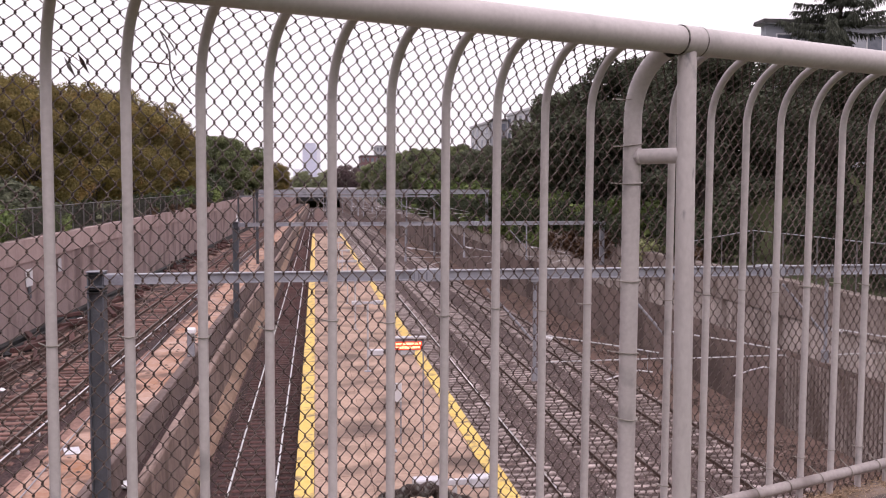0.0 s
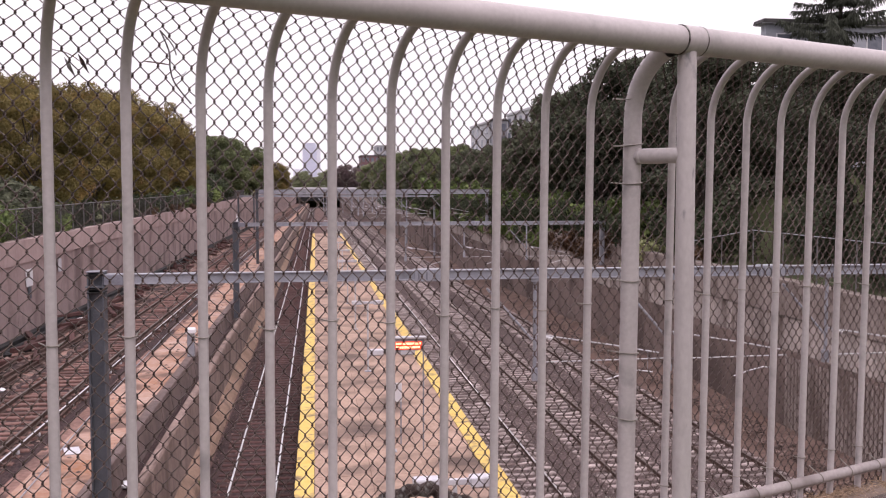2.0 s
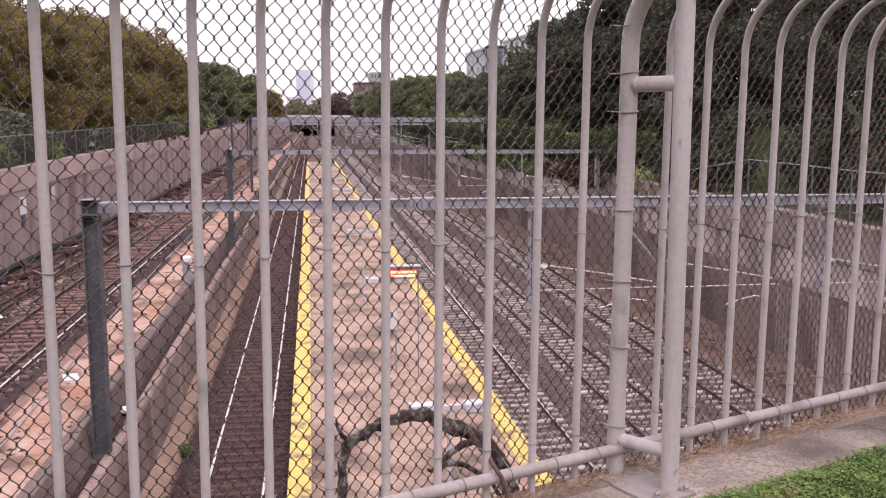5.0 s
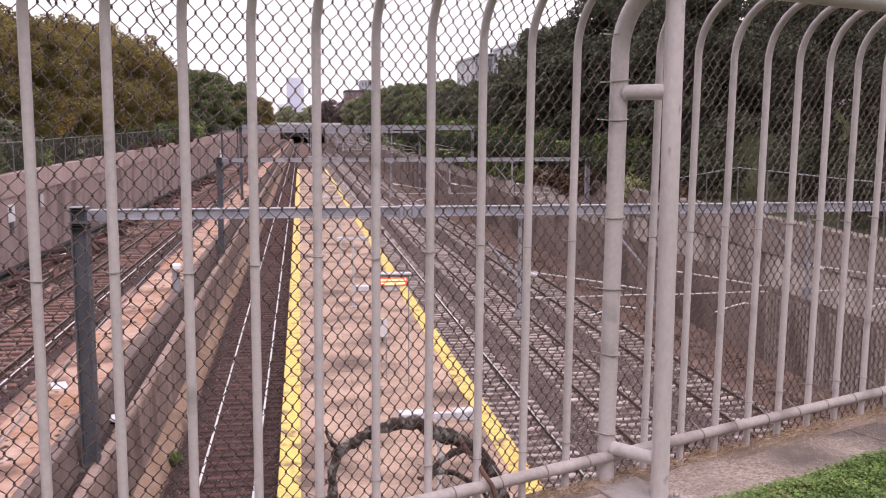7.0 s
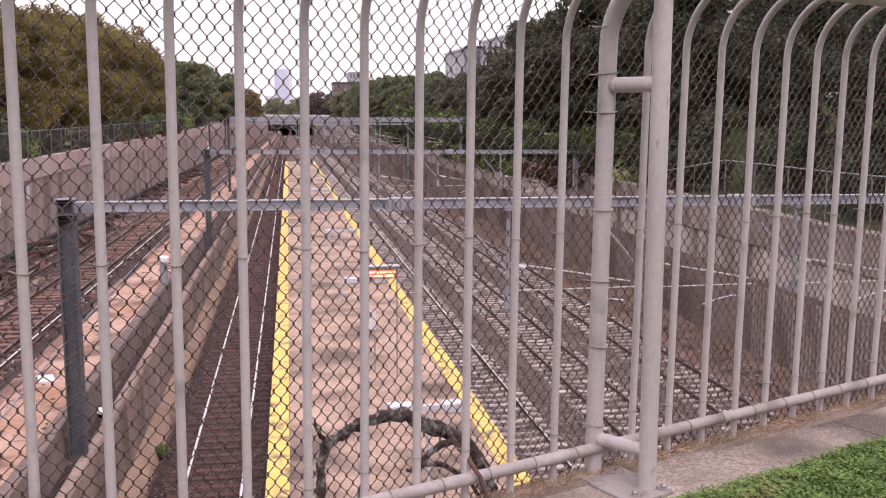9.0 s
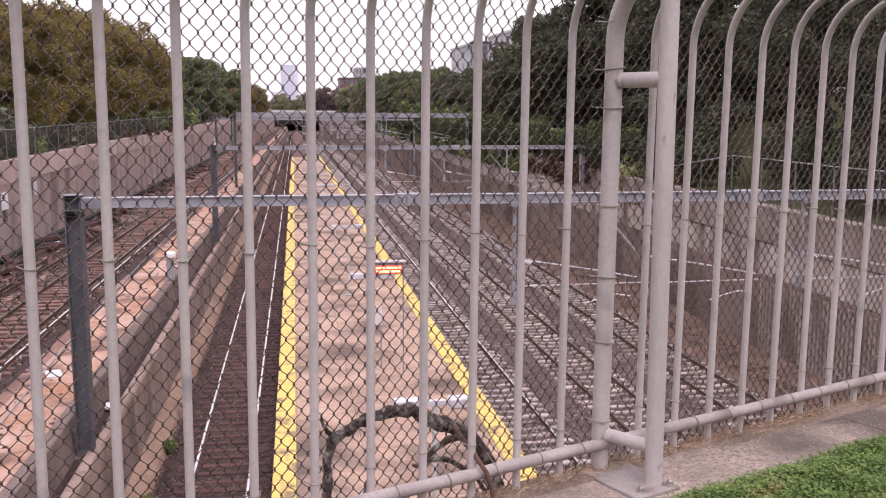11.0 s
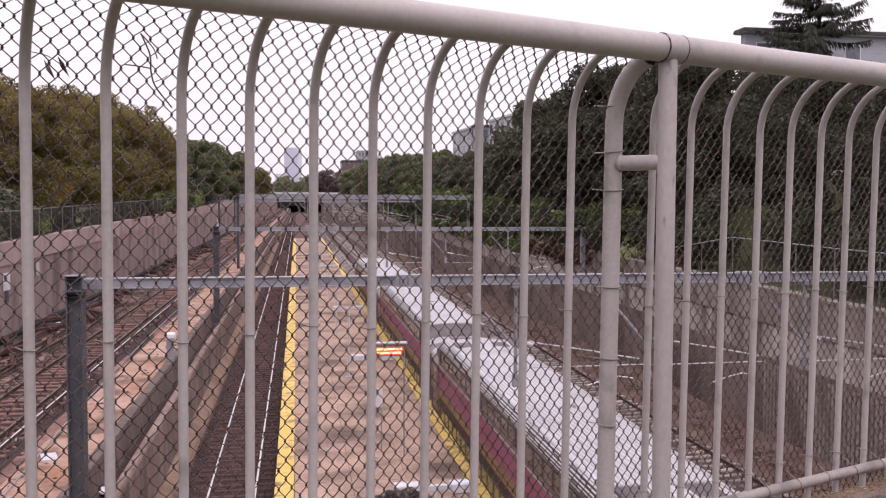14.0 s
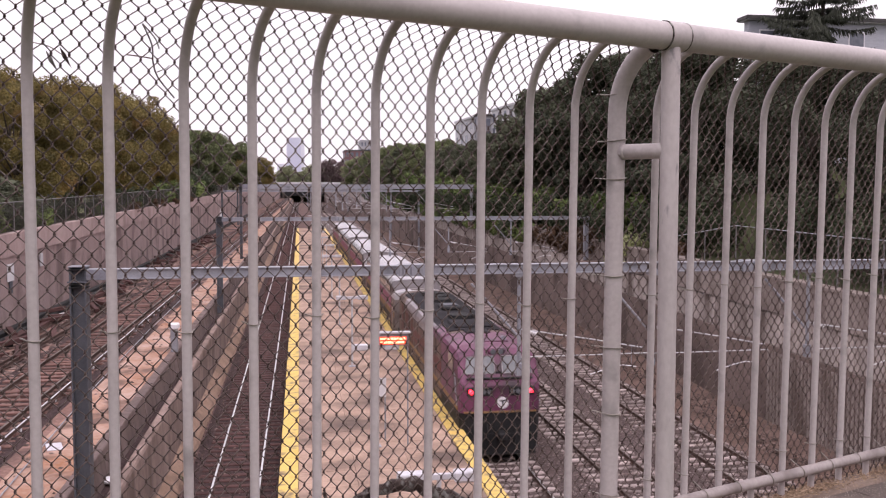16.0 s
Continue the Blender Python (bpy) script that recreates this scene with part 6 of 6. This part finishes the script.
    tagged(s, "dry straw and dead grass along the fence foot", "dead grass", kind="stuff")
    # litter and trackside bits
    # the two bits at the grass edge stand for white clover flowers
    for i, (x, y, r) in enumerate(((2.86, 2.97, 0.012), (3.95, 2.46, 0.008), (3.3, 2.47, 0.01))):
        bm = bmesh.new()
        bmesh.ops.create_icosphere(bm, subdivisions=2, radius=r)
        for v in bm.verts:
            v.co *= 1 + 0.35 * noise.noise(v.co * 90 + Vector((i, 0, 0)))
            v.co.z *= 0.6
        lt = part("paper_scrap", bm, WHITE)
        lt.matrix_world = FENCE @ Matrix.Translation((x, y, WALK_Z + r * 0.4))
        tagged(lt, "small crumpled white bit beside the path", "litter")
    pp = part("paper_sheet", boxed(-0.2, 0.2, -0.3, 0.3, 0, 0.03, 0.008), LAMP_SHELL)
    pp.matrix_world = pose(-6.4, 25.2, PLATEAU_Z + 0.01, 3, 2, 20)
    tagged(pp, "crumpled white sheet lying on the sandy bed", "litter")
    for x, y, s in ((-11.7, 34.5, 0.35), (-4.80, 24.1, 0.24), (-12.5, 52, 0.3), (-10.9, 33.4, 0.25)):
        bm = bmesh.new()
        bmesh.ops.create_icosphere(bm, subdivisions=2, radius=s)
        for v in bm.verts:
            v.co *= 1 + 0.4 * noise.noise(v.co * 4 + Vector((y, 0, 0)))
            v.co.z *= 0.35
        lt = part("plastic_bag", bm, WHITE)
        lt.matrix_world = Matrix.Translation((x, y, PLATEAU_Z + 0.05 if x < -5.2 else 2.24))
        tagged(lt, "crumpled white plastic bag on the track bed", "litter")
    ws = thing("wall_sign", "small white sign on the park wall", "sign", Matrix.Translation((LEFT_X + 0.04, 47.5, 5.55)))
    part("plate", boxed(0, 0.03, -0.55, 0.5, -0.4, 0.45, 0.01), WHITE, ws)
    part("bracket", boxed(0, 0.025, -0.25, 0.25, -1.0, -0.36, 0.005), DARK_STEEL, ws)
    wb = thing("junction_box", "pale junction box on the park wall", "junction box", Matrix.Translation((LEFT_X + 0.04, 52.8, 5.8)))
    part("case", boxed(0, 0.1, -0.2, 0.2, -0.35, 0.35, 0.015), PALE_WALL, wb)
    for y, h in ((38.9, 1.15),):
        bo = thing("signal_box", "white-topped trackside signal box on the ledge", "signal box", Matrix.Translation((-5.1, y, 3.0)))
        part("case", boxed(-0.14, 0.14, -0.14, 0.14, -0.02, h - 0.25, 0.02), GALV, bo)
        part("cap", boxed(-0.2, 0.2, -0.2, 0.2, h - 0.25, h, 0.05), WHITE, bo)
    for x, z, r in ((-13.35, PLATEAU_Z + 0.16, 0.16), (-12.95, PLATEAU_Z + 0.1, 0.1)):
        p = part("cable_trough", boxed(x - r, x + r, -40, 300, z - r, z + r, 0.02), BLACK)
        tagged(p, "black cable trough along the wall foot", "cable trough", kind="structure")
    base = part("old_sleeper", boxed(-1.2, 1.2, -0.12, 0.12, 0, 0.2, 0.02), SLEEPER_W)
    for i in range(95):
        y = 24 + i * 1.2 + rr.uniform(-0.7, 0.7)
        m = pose(-12.3 + rr.uniform(-1.1, 1.1), y, PLATEAU_Z + 0.01 + 0.1 * (i % 3), rr.uniform(-4, 4), rr.uniform(-4, 4), 90 + rr.uniform(-35, 35))
        if i == 0:
            tagged(base, "discarded black wooden sleeper lying by the park wall", "sleeper", "discarded sleepers")
            base.matrix_world = m
        else:
            copy_thing(base, m)
    loose = part("loose_rail", prism(rail_outline(0.0), -5.5, 5.5), RAIL_SIDE)
    tagged(loose, "rusty loose rail lying on the dirt", "rail", "loose rails")
    for i, (x, y) in enumerate(((-11.2, 38), (-11.5, 45), (-7.75, 34), (-11.0, 56), (-7.75, 50), (-12.1, 66), (-11.3, 80), (-7.7, 70), (-10.7, 30), (-10.9, 42), (-11.8, 34), (-10.6, 52), (-12.2, 48))):
        m = pose(x, y, PLATEAU_Z + 0.22, 0, rr.uniform(-15, 15), rr.uniform(-3, 3))
        if i == 0:
            loose.matrix_world = m
        else:
            copy_thing(loose, m)
    heap = thing("debris_heap", "dark heap of rubble beside the park wall", "debris")
    for i in range(70):
        bm = bmesh.new()
        r = rr.uniform(0.12, 0.4)
        bmesh.ops.create_icosphere(bm, subdivisions=1, radius=r)
        for v in bm.verts:
            v.co *= 1 + 0.5 * noise.noise(v.co * 3 + Vector((i, 0, 0)))
            v.co.z *= 0.55
        part("rubble", bm, BLACK if i % 3 else DIRT, heap).matrix_local = Matrix.Translation((-12.9 + rr.uniform(-0.6, 0.9), 33 + rr.uniform(0, 40), PLATEAU_Z + r * 0.25))


# ---- build ----
build_ground()
ballast_bed("ballast_low", -3.5, -0.7, -0.17, BALLAST_DARK, label="dark oily ballast of the lower track")
ballast_bed("ballast_main", 5.4, 16.6, -0.205, BALLAST, label="brown stone ballast under the main tracks")
ballast_bed("ballast_upper", -10.45, -7.35, 2.90, BALLAST_DARK, foot=0.2, label="brown dirty ballast of the upper tracks")
build_bridge()
build_overpass()
build_platform()
build_lamps()
for y, x1, z, rb, hang in ((20.75, 19.4, 7.90, -0.25, ((4.98, 2.0, 5.35), (12.15, 2.0, 5.6), (8.2, 1.9, 5.5))), (56, 17.7, 7.95, 5.2, ((5.4, 1.8, 5.6), (9.0, 1.6, 5.8), (12.9, 1.8, 5.6)))):
    build_gantry(y, -4.67, x1, z, hang, 2.3, rb)
build_gantry(92, -5.6, 17.1, 10.1, ((4.2, 1.4, 7.6), (5.6, 1.2, 7.9), (7.2, 1.4, 7.2), (9.0, 1.6, 7.6), (12.6, 1.8, 6.4)), 2.3, 6.4, 0.45, False)
build_gantry(136, -10.9, 17.4, 9.5, ((1.6, 1.2, 6.6), (5.2, 1.8, 6.2), (7.0, 1.2, 6.4), (8.9, 1.6, 6.2), (10.8, 1.2, 6.4), (12.6, 1.8, 6.2)), 2.9, -0.25, 0.25, False)
build_gantry(178, -11.4, 17.4, 9.6, ((1.6, 1.2, 6.6), (5.2, 1.8, 6.2), (7.0, 1.2, 6.4), (8.9, 1.6, 6.2), (10.8, 1.2, 6.4), (12.6, 1.8, 6.2)), 2.9, -0.25, 0.25, False)
build_buildings()
build_fence()
build_vegetation()
build_small()
conduit = part("conduit", tube(bmesh.new(), [(-6.45, 19.0, 2.93), (-6.52, 21.0, 2.9), (-6.7, 26.0, 2.92), (-6.93, 32.0, 2.9), (-7.1, 45.0, 2.92), (-7.2, 70.0, 2.92), (-7.2, 110.0, 2.92)], 0.017, 8), GALV)
tagged(conduit, "thin grey conduit lying on the sandy track bed", "conduit")
grit = scattered("path_grit", 9000, (0.5, 6.0), (2.55, 2.86), WALK_Z + 0.003, (0.0008, 0.0030), GRIT, "pale grit scattered over the path", "grit", 76, 0.7, 1.0)
grit.matrix_world = FENCE
scattered("trackside_debris", 2600, (-13.4, -10.3), (22, 140), PLATEAU_Z + 0.02, (0.04, 0.22), DEBRIS, "brown and dark debris strewn beside the park wall", "debris", 71, 0.4)
scattered("scattered_clods", 260, (-7.3, -5.4), (19, 90), PLATEAU_Z + 0.005, (0.012, 0.11), DEBRIS, "dark clods scattered over the sandy strip", "debris", 72, 0.45)
scattered("track_stones", 3200, (-10.4, -7.5), (20, 90), 2.91, (0.03, 0.09), DEBRIS, "loose stones between the upper rails", "stones", 73)
scattered("loose_ballast", 42000, (5.5, 17.0), (19, 80), -0.20, (0.018, 0.055), STONES, "loose pale stones over the main ballast", "stones", 74)
scattered("bank_rubble", 2600, (16.5, 18.3), (18, 70), 0.22, (0.03, 0.10), DEBRIS, "brown rubble strewn over the dirt bank", "debris", 77, 0.6)
scattered("low_ballast", 3500, (-3.95, -0.8), (20, 70), -0.16, (0.02, 0.055), DEBRIS, "loose dark stones beside the lower track", "stones", 75)
coach = build_coach()
engine = build_engine()
coaches = [coach] + [copy_thing(coach, Matrix.Identity(4)) for _ in range(3)]
for s in (-1, 1):
    for x in (-0.78, 0.62):
        part("louver", boxed(x - 0.3, x + 0.3, s * 9.0 - 0.45, s * 9.0 + 0.45, 4.08, 4.14, 0.01), GREY_END, coaches[2], "dark louvered roof vent")
build_track(-2.12, 0.0, SLEEPER_W, RAIL_TOP, "lower track with dark sleepers and shiny rail heads")
build_track(7.0, 0.0, SLEEPER_C, RAIL_TOP, "main track with pale concrete sleepers beside the platform")
build_track(10.9, 0.0, SLEEPER_C, DULL_TOP, "main track with pale concrete sleepers and dull rails")
build_track(14.95, 0.0, SLEEPER_C, DULL_TOP, "track with pale concrete sleepers below the wooded wall")
build_track(-8.85, 3.10, SLEEPER_OLD, DULL_TOP, "rusty upper track with weathered wooden sleepers", third=1.2, wild=5)
build_walls()

TRACK_X, SPEED = 7.0, 33.6
# small lead of the train over an even run
LEAD_T, LEAD_Y = (0.0, 13.5, 14.0, 14.5, 15.0, 16.0), (0.0, 0.0, 0.25, -0.75, 0.0, 0.0)
TIMES = [i * 0.5 for i in range(32)] + [15.9, 16.0]


def run(t):
    return SPEED * (t - 13.0) + float(np.interp(t, LEAD_T, LEAD_Y))


def motions():
    for i, c in enumerate(coaches):
        walk(c, [(t, Matrix.Translation((TRACK_X, 42.93 - 25.7 * i + run(t), 0.0))) for t in TIMES])
    walk(engine, [(t, Matrix.Translation((TRACK_X, -59.55 + run(t), 0.0))) for t in TIMES])


motions()
